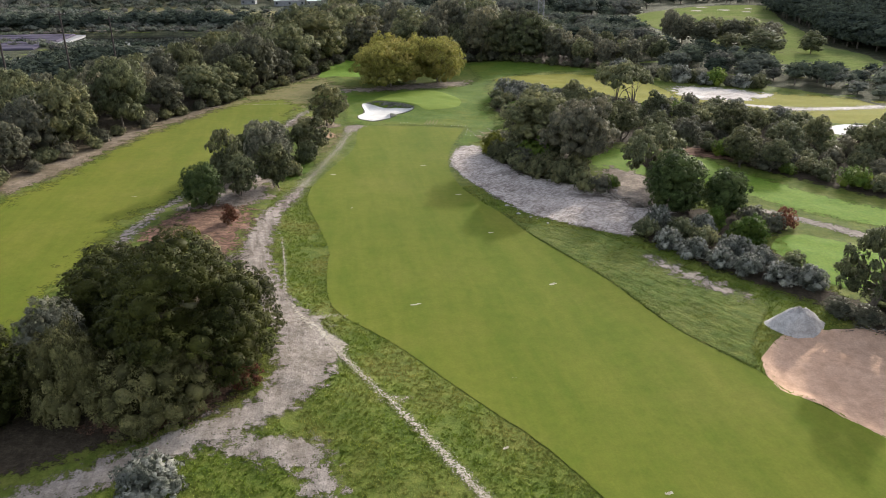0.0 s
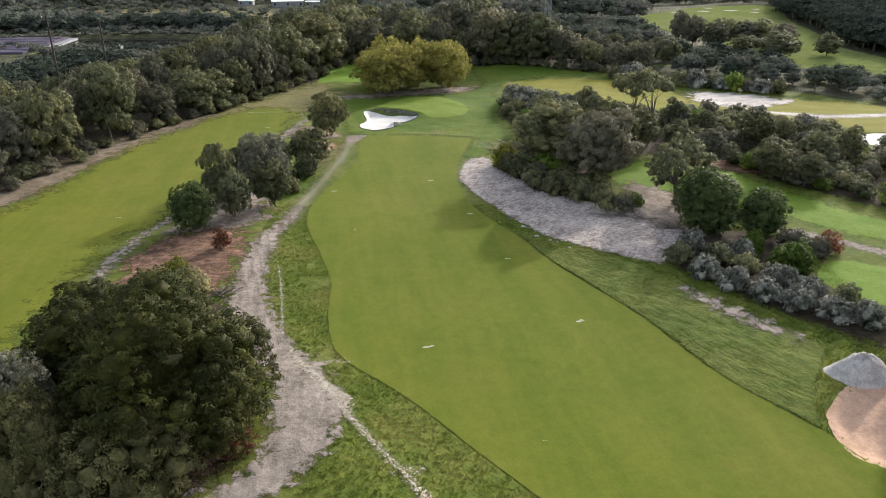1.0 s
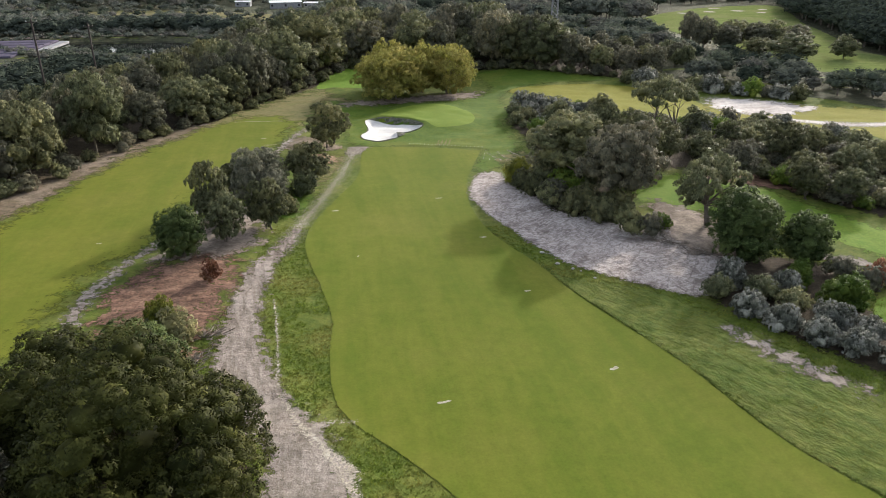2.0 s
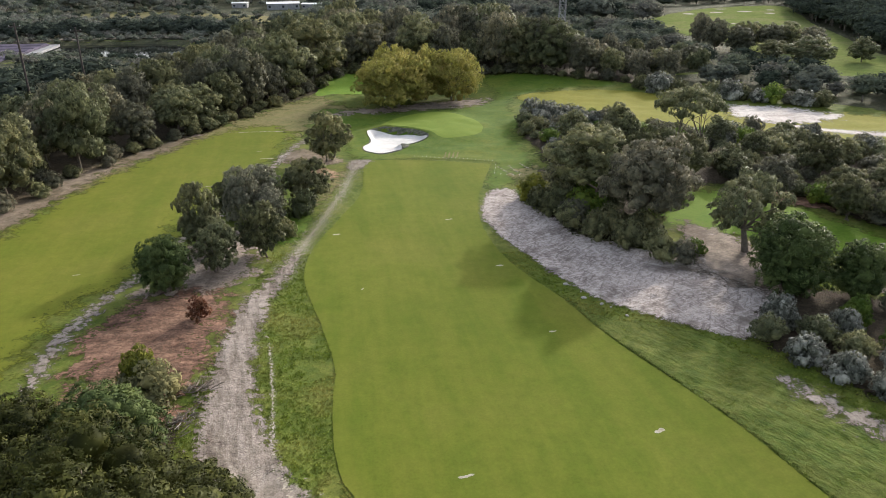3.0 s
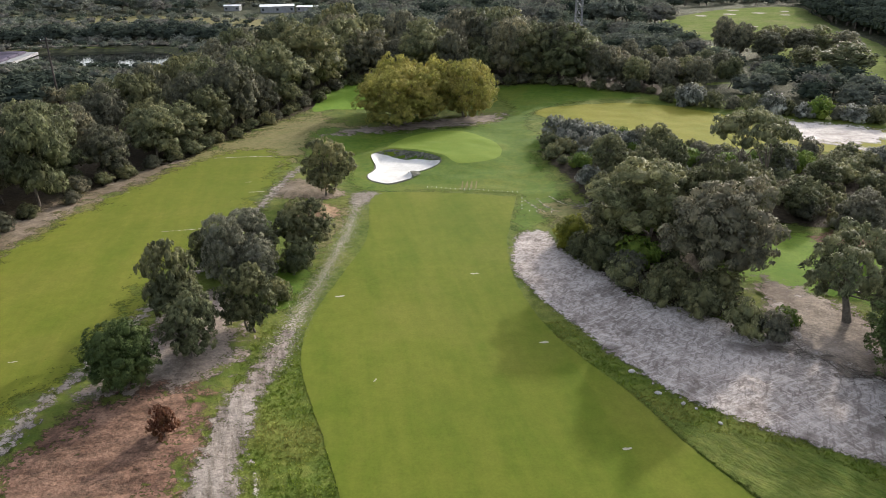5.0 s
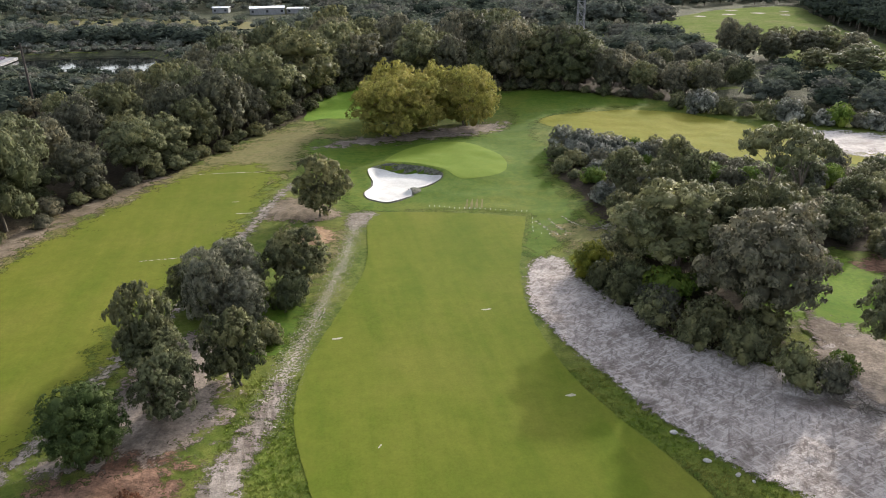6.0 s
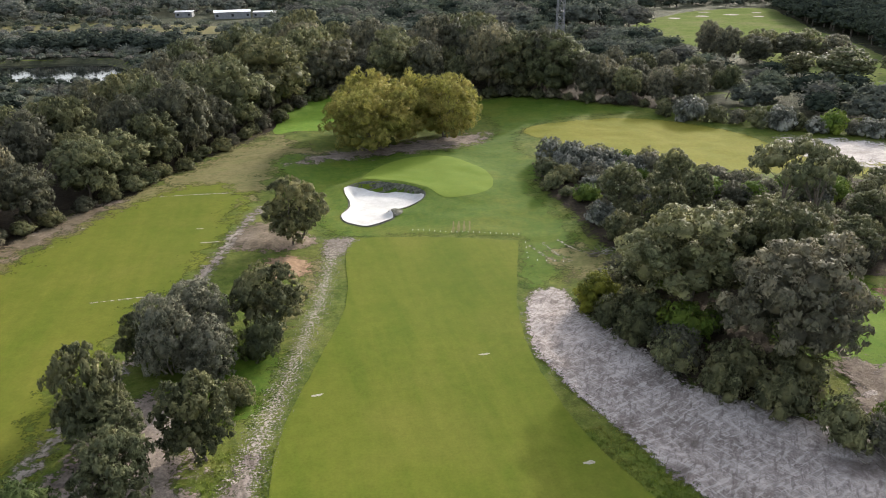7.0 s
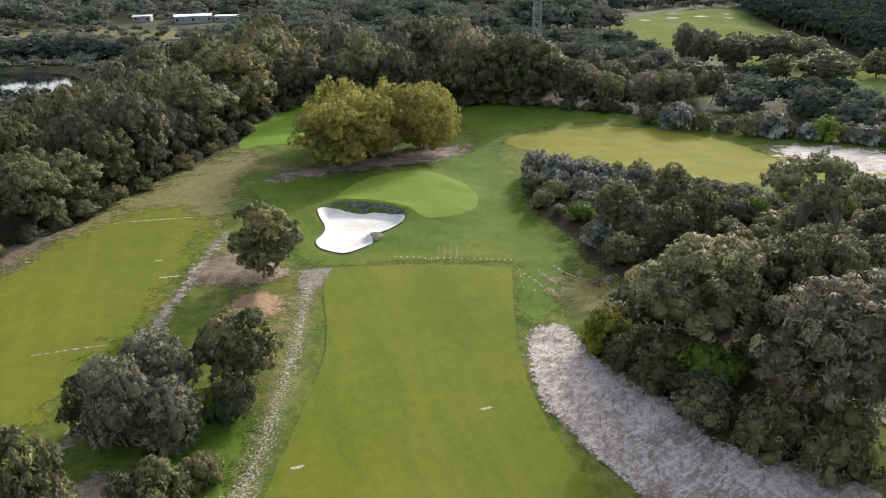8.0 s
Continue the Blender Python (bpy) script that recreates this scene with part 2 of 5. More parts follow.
M_REDLITTER = ground_mat("red_litter", [(0.36, (0.068, 0.040, 0.026)), (0.5, (0.142, 0.076, 0.050)), (0.64, (0.266, 0.160, 0.110))],
                         [(0.36, (0.051, 0.030, 0.020)), (0.64, (0.245, 0.138, 0.092))], 0.32, 1.1, (0.6, 1.42), 1.8, 1.0, 0.2,
                         streak=(0.8, (4.0, 1.0, 1.0, 10), [(0.43, (0.048, 0.029, 0.020)), (0.57, (0.275, 0.174, 0.123))], 0.35))
M_FACE = ground_mat("bunker_lip", [(0.3, (0.060, 0.065, 0.045)), (0.7, (0.150, 0.145, 0.115))],
                    [(0.3, (0.050, 0.060, 0.035)), (0.7, (0.170, 0.165, 0.140))], 0.5, 1.8, (0.6, 1.4), 4.0, 1.0, 0.15)
M_TRENCH = ground_mat("trench_sand", [(0.3, (0.314, 0.279, 0.216)), (0.7, (0.432, 0.397, 0.327))],
                      [(0.3, (0.279, 0.237, 0.174)), (0.7, (0.446, 0.411, 0.348))], 0.3, 2.0, (0.75, 1.2), 4.0, 0.8, 0.08)
M_BARE = ground_mat("bare_soil", [(0.34, (0.150, 0.120, 0.095)), (0.5, (0.225, 0.185, 0.152)), (0.66, (0.340, 0.285, 0.240))],
                    [(0.36, (0.130, 0.102, 0.080)), (0.64, (0.330, 0.272, 0.225))], 0.12, 0.7, (0.7, 1.3), 2.0, 0.9, 0.15)
M_WATER, _nt, _b = mat_base("pond_water", 0.05, 0.4)
_b.inputs["Base Color"].default_value = (0.012, 0.014, 0.013, 1)
bump(_nt, _b, noise_fac(_nt, _nt.nodes.new("ShaderNodeNewGeometry").outputs["Position"], 1.2, 3), 0.08, 0.05)
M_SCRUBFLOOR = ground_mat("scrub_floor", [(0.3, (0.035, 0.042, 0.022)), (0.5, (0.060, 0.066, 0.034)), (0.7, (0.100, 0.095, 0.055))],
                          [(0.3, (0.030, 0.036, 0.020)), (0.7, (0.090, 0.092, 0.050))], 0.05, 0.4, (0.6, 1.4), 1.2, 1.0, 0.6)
M_BARK = plain_mat("bark_grey", (0.13, 0.11, 0.09), 0.9, 0, 2.0, 0.5)
M_BARK_PALE = plain_mat("bark_pale", (0.30, 0.27, 0.23), 0.85, 0, 2.0, 0.4)
M_STEEL = plain_mat("galvanised_steel", (0.20, 0.205, 0.22), 0.5, 0.6, 2.0, 0.15)
M_POLE = plain_mat("pole_timber", (0.06, 0.05, 0.045), 0.9, 0, 2.0, 0.3)
M_WHITE = plain_mat("white_paint", (0.75, 0.75, 0.74), 0.5, 0, 0.6, 0.08)
M_SHED = plain_mat("pale_cladding", (0.70, 0.71, 0.72), 0.5, 0, 0.2, 0.1)
M_TILE = plain_mat("roof_tile", (0.28, 0.11, 0.075), 0.8, 0, 0.8, 0.25)
M_TILE_GREY = plain_mat("roof_grey", (0.24, 0.24, 0.25), 0.7, 0, 0.8, 0.25)
M_BRICKWORK = plain_mat("house_wall", (0.42, 0.35, 0.28), 0.9, 0, 0.8, 0.2)
M_GLASS_DARK = plain_mat("window_dark", (0.03, 0.035, 0.04), 0.1, 0, 1.0, 0.2, 0.5)
M_SHADENET = plain_mat("purple_grey_sheet", (0.100, 0.090, 0.120), 0.9, 0, 0.12, 0.35, 0.0)
M_SEAM = plain_mat("pale_seam", (0.170, 0.160, 0.185), 0.9, 0, 0.4, 0.3, 0.0)

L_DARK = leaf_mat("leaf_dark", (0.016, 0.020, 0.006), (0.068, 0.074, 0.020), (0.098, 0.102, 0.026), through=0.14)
L_GUM = leaf_mat("leaf_gum", (0.065, 0.073, 0.040), (0.204, 0.220, 0.128), (0.260, 0.262, 0.141))
# Wood leaves: blue raised to carry some of the haze in the colour.
L_WOOD = leaf_mat("leaf_wood", (0.068, 0.070, 0.053), (0.194, 0.192, 0.140), (0.252, 0.235, 0.156))
L_BROWN = leaf_mat("leaf_brown", (0.071, 0.072, 0.056), (0.190, 0.188, 0.140), (0.229, 0.214, 0.158))
L_SHRUB = leaf_mat("leaf_shrub", (0.062, 0.070, 0.040), (0.182, 0.189, 0.105), (0.237, 0.227, 0.115))
L_GREY = leaf_mat("leaf_grey", (0.050, 0.056, 0.043), (0.185, 0.193, 0.160), (0.440, 0.440, 0.395), 0.8, 0.15, own=False, spec=0.08)
L_BRIGHT = leaf_mat("leaf_bright", (0.063, 0.112, 0.022), (0.133, 0.203, 0.042), (0.196, 0.245, 0.049))
L_PLANE = leaf_mat("leaf_plane", (0.195, 0.198, 0.052), (0.370, 0.353, 0.099), (0.394, 0.333, 0.108), 0.22, 0.5, own=False)
L_RED = leaf_mat("leaf_red", (0.132, 0.048, 0.031), (0.252, 0.102, 0.066), (0.192, 0.108, 0.060))
L_OLIVE = leaf_mat("leaf_olive", (0.074, 0.077, 0.054), (0.228, 0.228, 0.162), (0.310, 0.302, 0.228), 0.4, 0.2, own=False)
L_ROUND = leaf_mat("leaf_round", (0.026, 0.044, 0.014), (0.095, 0.128, 0.046), (0.115, 0.145, 0.050), through=0.15, own=False, spec=0.05)
L_FRONT = leaf_mat("leaf_front", (0.058, 0.056, 0.022), (0.180, 0.172, 0.074), (0.235, 0.220, 0.098), 0.4, 0.15, own=False, spec=0.06)
L_PINE = leaf_mat("leaf_pine", (0.034, 0.044, 0.041), (0.083, 0.099, 0.081), (0.096, 0.112, 0.087), through=0.1, spec=0.0)
# Far leaves: distance haze put into their lifted, greyish blue colours.
L_FAR_HAZE = leaf_mat("leaf_far_haze", (0.112, 0.120, 0.112), (0.237, 0.253, 0.226), (0.281, 0.285, 0.247), spec=0.0)
L_FAR_GREEN_HAZE = leaf_mat("leaf_far_green_haze", (0.094, 0.109, 0.091), (0.200, 0.225, 0.179), (0.237, 0.253, 0.192), spec=0.0)
L_FAR_BROWN_HAZE = leaf_mat("leaf_far_brown_haze", (0.122, 0.117, 0.114), (0.245, 0.237, 0.218), (0.275, 0.260, 0.237), spec=0.0)
L_YELLOW = leaf_mat("leaf_yellow", (0.060, 0.078, 0.020), (0.190, 0.205, 0.036), (0.290, 0.285, 0.042))
L_GRASS = leaf_mat("grass_blade", (0.110, 0.165, 0.022), (0.190, 0.235, 0.040), (0.250, 0.235, 0.070), 0.12, 0.35, own=False)

M_SCRATCH = softened(M_TRENCH, 0.35, 2.5)

# ---- plan: outlines in metres ----
def lattice(ix, iy):
    v = (ix * 374761393 + iy * 668265263) & 0x7FFFFFFF
    v = ((v ^ (v >> 13)) * 1274126177) & 0x7FFFFFFF
    return ((v ^ (v >> 16)) & 0xFFFF) / 65535.0


def wave(x, y, size, seed=0):
    """Smooth noise from -1 to 1 with features of that size."""
    x, y = np.asarray(x) / size + 57.3 * seed, np.asarray(y) / size - 31.7 * seed
    ix, iy = np.floor(x).astype(np.int64), np.floor(y).astype(np.int64)
    fx, fy = x - ix, y - iy
    fx, fy = fx * fx * (3 - 2 * fx), fy * fy * (3 - 2 * fy)
    a = lattice(ix, iy) * (1 - fx) + lattice(ix + 1, iy) * fx
    b = lattice(ix, iy + 1) * (1 - fx) + lattice(ix + 1, iy + 1) * fx
    return 2 * (a * (1 - fy) + b * fy) - 1


def smooth(a, b, v):
    v = np.clip((v - a) / (b - a), 0, 1)
    return v * v * (3 - 2 * v)


def curve_through(pts, closed=True, n=6):
    p, out = np.array(pts, float), []
    k = len(p)
    for i in range(k if closed else k - 1):
        a, b, c, d = (p[(i + j) % k] if closed else p[min(max(i + j, 0), k - 1)] for j in (-1, 0, 1, 2))
        for s in np.arange(n) / n:
            out.append(0.5 * (2 * b + (c - a) * s + (2 * a - 5 * b + 4 * c - d) * s * s + (3 * b - a - 3 * c + d) * s ** 3))
    if not closed:
        out.append(p[-1])
    return np.array(out)


def seg_distance(x, y, a, b):
    d = b - a
    t = ((x[:, None] - a[:, 0]) * d[:, 0] + (y[:, None] - a[:, 1]) * d[:, 1]) / np.maximum((d ** 2).sum(1), 1e-9)
    t = np.clip(t, 0, 1)
    return np.hypot(x[:, None] - a[:, 0] - t * d[:, 0], y[:, None] - a[:, 1] - t * d[:, 1]), t


class Area:
    """A closed outline; field() is the distance inside it, below zero outside."""

    def __init__(self, pts, rag=0.0, rag_size=1.0, closed=True):
        self.line, self.rag, self.rag_size = curve_through(pts), rag, rag_size
        self.box = (*self.line.min(0), *self.line.max(0))

    def field(self, x, y, ragged=True):
        x, y = np.asarray(x, float), np.asarray(y, float)
        shape, x, y = x.shape, x.ravel(), y.ravel()
        out = np.full(len(x), -20.0)
        near = np.nonzero((x > self.box[0] - 4) & (x < self.box[2] + 4) & (y > self.box[1] - 4) & (y < self.box[3] + 4))[0]
        a, b = self.line, np.roll(self.line, -1, 0)
        for s in range(0, len(near), 15000):
            i = near[s:s + 15000]
            d = seg_distance(x[i], y[i], a, b)[0].min(1)
            cross = ((a[:, 1] > y[i][:, None]) != (b[:, 1] > y[i][:, None])) & (
                x[i][:, None] < (b[:, 0] - a[:, 0]) * (y[i][:, None] - a[:, 1]) / np.where(b[:, 1] == a[:, 1], 1e-9, b[:, 1] - a[:, 1]) + a[:, 0])
            out[i] = np.where(cross.sum(1) % 2 == 1, d, -d)
        if ragged and self.rag:
            out = out + self.rag * (0.6 * wave(x, y, self.rag_size, 3) + 0.4 * wave(x, y, self.rag_size * 0.37, 4) + 0.25 * wave(x, y, self.rag_size * 0.15, 5))
        return out.reshape(shape)


class Strip(Area):
    """A band along a line of (x, y, half width)."""

    def __init__(self, pts, rag=0.0, rag_size=1.0):
        p = curve_through(pts, closed=False)
        self.line, self.half, self.rag, self.rag_size = p[:, :2], p[:, 2], rag, rag_size
        w = self.half.max()
        self.box = (self.line[:, 0].min() - w, self.line[:, 1].min() - w, self.line[:, 0].max() + w, self.line[:, 1].max() + w)

    def field(self, x, y, ragged=True):
        x, y = np.asarray(x, float), np.asarray(y, float)
        shape, x, y = x.shape, x.ravel(), y.ravel()
        out = np.full(len(x), -20.0)
        near = np.nonzero((x > self.box[0] - 4) & (x < self.box[2] + 4) & (y > self.box[1] - 4) & (y < self.box[3] + 4))[0]
        a, b = self.line[:-1], self.line[1:]
        for s in range(0, len(near), 15000):
            i = near[s:s + 15000]
            d, t = seg_distance(x[i], y[i], a, b)
            out[i] = (self.half[:-1] * (1 - t) + self.half[1:] * t - d).max(1)
        if ragged and self.rag:
            out = out + self.rag * (0.6 * wave(x, y, self.rag_size, 3) + 0.4 * wave(x, y, self.rag_size * 0.37, 4) + 0.25 * wave(x, y, self.rag_size * 0.15, 5))
        return out.reshape(shape)


A = {}
A["fairway"] = Area([(-17.5, 154.5), (-16, 155), (-6, 154), (3.8, 152), (4.2, 151), (2.3, 140), (1.2, 132.8), (0.9, 126), (1.4, 119.5), (3.2, 110.8), (6, 104), (9, 98), (12, 90.2),
                     (18.4, 77.2), (23.8, 64), (28.5, 57), (31.4, 52.2), (35.5, 47.5), (46, 36), (52, 20), (24, 18), (11.5, 40.3), (7.4, 46.8), (3.2, 51.7), (-4.6, 61.5),
                     (-10.6, 67.5), (-12.6, 71.5), (-13.8, 77.4), (-14.6, 85), (-16.8, 92.5), (-19.8, 101), (-21.1, 107), (-21, 114.5), (-19.3, 123), (-17.6, 132), (-17.2, 139), (-18, 149)], 0.12, 1.2)
A["left_fairway"] = Area([(-41.7, 50), (-43, 75), (-44, 88.9), (-43, 97), (-40.5, 104.5), (-39.2, 113), (-40, 125), (-38.2, 131.4), (-35, 143), (-34, 152), (-33.8, 162),
                          (-34.5, 171), (-39, 178), (-46, 177), (-53, 166), (-58, 151), (-61, 138), (-62.5, 126), (-64, 112), (-66, 95), (-72, 70), (-80, 40), (-60, 30)], 0.7, 3.0)
A["green"] = Area([(-17.1, 179), (-13.1, 188.4), (-7.3, 192.4), (-1.5, 192.1), (3.2, 184.4), (4.5, 177.1), (2.1, 171.1), (-3.8, 169.1), (-7, 174), (-12, 177.5)], 0.12, 1.5)
A["bunker"] = Area([(-19.6, 175), (-16.6, 177.4), (-10.8, 175.8), (-7.2, 172.5), (-7.2, 169.3), (-9.5, 166.3), (-12.2, 164.4), (-11.7, 161.5), (-15.6, 158.9), (-18.5, 160.7), (-19.6, 163.3), (-18.6, 168.4)], 0.15, 1.5)
A["bunker_sand"] = Area([(-19.6, 174.9), (-17, 176.4), (-14, 175.2), (-10.8, 174.4), (-7.6, 171.8), (-7.4, 169.3), (-9.5, 166.5), (-12.2, 164.4), (-12, 161.7), (-15.6, 159.2), (-18.3, 160.9), (-19.3, 163.3), (-18.3, 168.4)], 0.15, 2.4)
A["bunker_island"] = Area([(-12.6, 165.3), (-10.8, 165.2), (-10.6, 163.4), (-11.8, 162.4), (-13.2, 163.4)], 0.15, 0.8)
A["surround"] = Area([(-19, 155.5), (-22, 160), (-24, 170), (-28, 178), (-33, 188), (-31, 196), (-22, 196), (-10, 197), (2, 200), (10, 214), (8, 240), (24, 242), (44, 226), (24, 218), (14, 208),
                      (12, 196), (14, 186), (10, 172), (12, 158), (11, 148), (8, 141), (3.5, 137), (2.6, 141), (4.6, 151), (4.2, 153), (-6, 155)], 0.5, 2.0)
A["lush"] = Area([(-36, 212), (-31, 214), (-24, 216), (-20, 224), (-24, 240), (-29, 256), (-32, 250), (-36, 228)], 0.5, 2.0)
A["back_fairway"] = Area([(14.8, 207.8), (22.8, 215.6), (40.2, 217.6), (50.8, 210.9), (57.2, 200), (58.9, 187), (54, 176), (46, 176), (37.1, 181), (27.2, 189)], 0.4, 2.0)
A["right_fairway"] = Area([(24, 124), (27, 127), (33.8, 133), (43.9, 131), (55.3, 109.2), (64.5, 99), (80, 90), (76, 80), (60, 91.5), (50.7, 98.8), (44, 108), (36, 114), (28, 118)], 0.7, 2.5)
A["right_patch"] = Area([(41.5, 84), (46, 89), (52, 86), (54, 78), (48, 72), (44, 74)], 0.5, 2.0)
A["far_fairway"] = Area([(101, 410), (97, 364), (99, 325), (104, 312), (106, 270), (106, 244), (128, 222), (146, 250), (146, 286), (161, 334), (170, 370), (179, 400), (199, 462), (206, 486), (196, 494), (172, 486), (142, 464)], 1.5, 8.0)
A["far_meadow"] = Area([(-225, 440), (-190, 473), (-143, 462), (-78, 434), (-70, 414), (-98, 408), (-130, 420), (-171, 426)], 2.0, 10.0)
A["pond_meadow"] = Area([(-150, 394), (-136, 394), (-124, 366), (-134, 364), (-146, 378)], 1.0, 6.0)
A["shed_yard"] = Area([(-140, 505), (-60, 500), (-60, 440), (-90, 440), (-135, 460)], 1.0, 6.0)
A["pond_mud"] = Strip([(-205, 306, 2.5), (-186, 320, 3.5), (-165, 331, 3.5), (-120, 338, 3.5), (-102, 331, 3.0)], 0.8, 4.0)
A["long_rough"] = Area([(8.8, 99.5), (11.5, 94.5), (16, 92), (21, 89), (24.5, 84.5), (27.5, 79.5), (31, 74), (34.5, 69), (33.5, 66.5), (31, 62.5), (29.2, 58.5), (29.2, 55), (28.6, 57.1), (23.95, 64.1), (18.55, 77.3), (12.15, 90.3)], 0.2, 1.2)
A["thicket_lawn"] = Area([(12.8, 132.4), (16.6, 132.2), (16.2, 127.6), (12.8, 127.2)], 0.5, 1.5)
A["trench_branch"] = Strip([(-14.2, 65.6, 0.12), (-13.3, 66.5, 0.05), (-11.9, 67.1, 0.07), (-10.4, 67.2, 0.0)], 0.25, 0.5)
A["trench_spill"] = Strip([(-5.2, 51.0, 0.0), (-4.2, 51.8, 0.05), (-3.6, 51.2, 0.04), (-3.0, 52.0, 0.0)], 0.25, 0.5)
A["waste"] = Area([(6.9, 136.6), (3.2, 136), (1.8, 131), (1.4, 125), (2.4, 120), (4.6, 114.6), (6.6, 110), (9.4, 103.4), (13, 97.6), (16.5, 94), (19.7, 91.3), (25, 88.6), (27, 91), (29, 95),
                   (33, 97), (35, 104), (33, 112), (29, 119), (26, 112), (22, 110), (18, 113), (13.5, 116), (12, 121), (10.5, 125), (8.5, 129), (7.2, 134)], 0.55, 1.6)
A["pit"] = Area([(29.9, 58.6), (29.7, 54), (31.9, 52.0), (35.3, 47.1), (41, 40), (52, 42), (56, 54), (46, 62), (36, 63.5), (33, 61.5)], 0.4, 1.6)
A["right_waste"] = Area([(60.6, 188), (63.5, 197.5), (75, 192.5), (84, 186), (80, 181), (72, 179), (64, 179)], 0.8, 3.0)
A["waste_stripe"] = Strip([(64, 180, 0.6), (72, 173.5, 1.2), (80, 169.5, 1.6), (90, 168, 1.6), (104, 171, 1.4)], 0.8, 3.0)
A["right_turf"] = Area([(58, 176), (60, 190), (76, 190), (96, 184), (112, 172), (110, 158), (94, 160), (84, 163), (70, 165)], 0.8, 3.0)
A["right_bunker"] = Area([(80, 149), (86, 152.5), (92, 150), (90, 145), (84, 142), (80, 144)], 0.3, 2.0)
A["right_green"] = Area([(84, 164), (94, 164), (108, 157), (112, 148), (98, 146), (92, 153), (84, 154)], 0.3, 2.0)
A["track"] = Strip([(-36, 33, 1.6), (-27.0, 40.0, 1.5), (-22.6, 43.2, 1.5), (-18.0, 46.8, 1.5), (-14.2, 50.6, 1.8), (-12.6, 54.5, 2.4), (-12.6, 58.2, 3.0), (-13.6, 62.3, 2.7), (-15.4, 66.2, 2.2), (-17.2, 68.8, 1.6)], 1.1, 1.0)
A["rut_track"] = Strip([(-15.8, 65.2, 1.6), (-17.8, 68, 2.2), (-20.5, 72.5, 2.7), (-22.3, 78, 2.3), (-23.8, 84.5, 1.8), (-24.4, 92, 1.5), (-24.5, 98.2, 1.3), (-23.4, 105, 0.8), (-22.9, 110, 0.4)], 1.1, 1.0)
A["upper_track"] = Strip([(-23.4, 104, 0.6), (-22.6, 114, 0.35), (-21.4, 123, 0.15), (-20.3, 134.5, 0.2), (-19.9, 143, 0.15), (-19.6, 150.5, 0.4)], 1.1, 1.0)
A["track_end"] = Area([(-21, 154.2), (-17.2, 154.8), (-17.8, 152), (-18.6, 149), (-20.4, 149)], 0.9, 1.0)
A["side_track"] = Strip([(-39, 74, 0.35), (-40.0, 79, 0.42), (-41.6, 88, 0.70), (-41, 95.6, 0.63), (-39.5, 102.7, 0.49), (-38.2, 114.5, 0.56), (-36.6, 122, 0.35), (-35, 134, 0.42), (-34, 143, 0.56), (-32.9, 153, 0.56),
                        (-32.4, 158, 0.49), (-31, 166, 0.35)], 0.6, 0.70)
A["trench"] = Strip([(-10, 60.4, 0.7), (-9.3, 58.4, 0.25), (-6.1, 53.4, 0.12), (-3, 49, 0.2), (-0.2, 44.7, 0.28), (2.7, 40.3, 0.32), (6, 35, 0.3)], 0.45, 0.6)
A["drain_line"] = Strip([(-21.4, 89, 0.06), (-20.4, 85, 0.08), (-19.2, 80, 0.08), (-18.2, 75, 0.10), (-17.2, 71, 0.22), (-15, 67, 0.4), (-12, 63, 0.5), (-10, 61, 0.6)], 0.3, 0.4)
A["sandy_corner"] = Area([(-18.0, 45.4), (-14.6, 46.0), (-9.6, 45.6), (-8.8, 43.2), (-7.0, 40.0), (-9.4, 39.4), (-11.0, 42.4), (-14.6, 43.4)], 0.6, 1.0)
A["sand_streak"] = Strip([(24.8, 81.2, 0.2), (26.8, 77.8, 0.8), (29.0, 74.6, 1.0), (31.4, 71.6, 0.8), (32.8, 69.8, 0.3)], 0.9, 0.7)
A["red_litter"] = Area([(-39.5, 87), (-38.0, 94), (-33, 99.5), (-29, 99), (-26.5, 95), (-26, 88), (-26.5, 80), (-28, 76), (-32, 76.5), (-36.5, 80)], 0.9, 1.4)
A["row_litter"] = Area([(-37.5, 98), (-36.5, 108), (-35.5, 114), (-33, 118), (-30, 117), (-28, 112), (-27, 106), (-29, 100)], 1.1, 2.0)
A["bare_mound"] = Area([(-28, 143.5), (-27.4, 147.5), (-24.6, 149), (-22.2, 147), (-22.4, 143.5), (-25, 142)], 0.6, 1.4)
A["row_grass"] = Area([(-31, 116), (-25, 114.5), (-22.8, 119), (-23, 126), (-26, 130), (-29, 124)], 0.6, 1.4)
A["dry_verge"] = Strip([(-23.4, 131, 0.3), (-22.4, 137, 0.6), (-21.6, 143, 0.7), (-21.4, 148, 0.5)], 0.5, 1.2)
A["tee_mound"] = Area([(-33, 151), (-32, 158), (-28, 160), (-24, 157), (-22, 153), (-27, 150)], 0.6, 1.4)
A["dry_left"] = Area([(-62, 134), (-57, 150), (-50, 162), (-43, 167), (-37, 166.5), (-31, 178), (-28, 190), (-25, 196), (-30, 203), (-36, 212), (-40, 206), (-47, 190), (-51.5, 177), (-57, 164), (-62, 152), (-66, 138)], 1.0, 3.0)
A["bare_left"] = Area([(-76, 86), (-67.5, 106), (-64, 118), (-62.3, 132), (-60.5, 146), (-56, 160), (-52, 169), (-55, 172), (-63, 154), (-68.5, 138), (-72.5, 120), (-80, 98)], 1.2, 2.5)
A["plane_litter"] = Area([(-30, 189), (-25, 197), (-14, 202), (-3, 208), (7, 210), (4, 203), (-4, 199), (-12, 195.5), (-22, 193)], 0.8, 1.5)
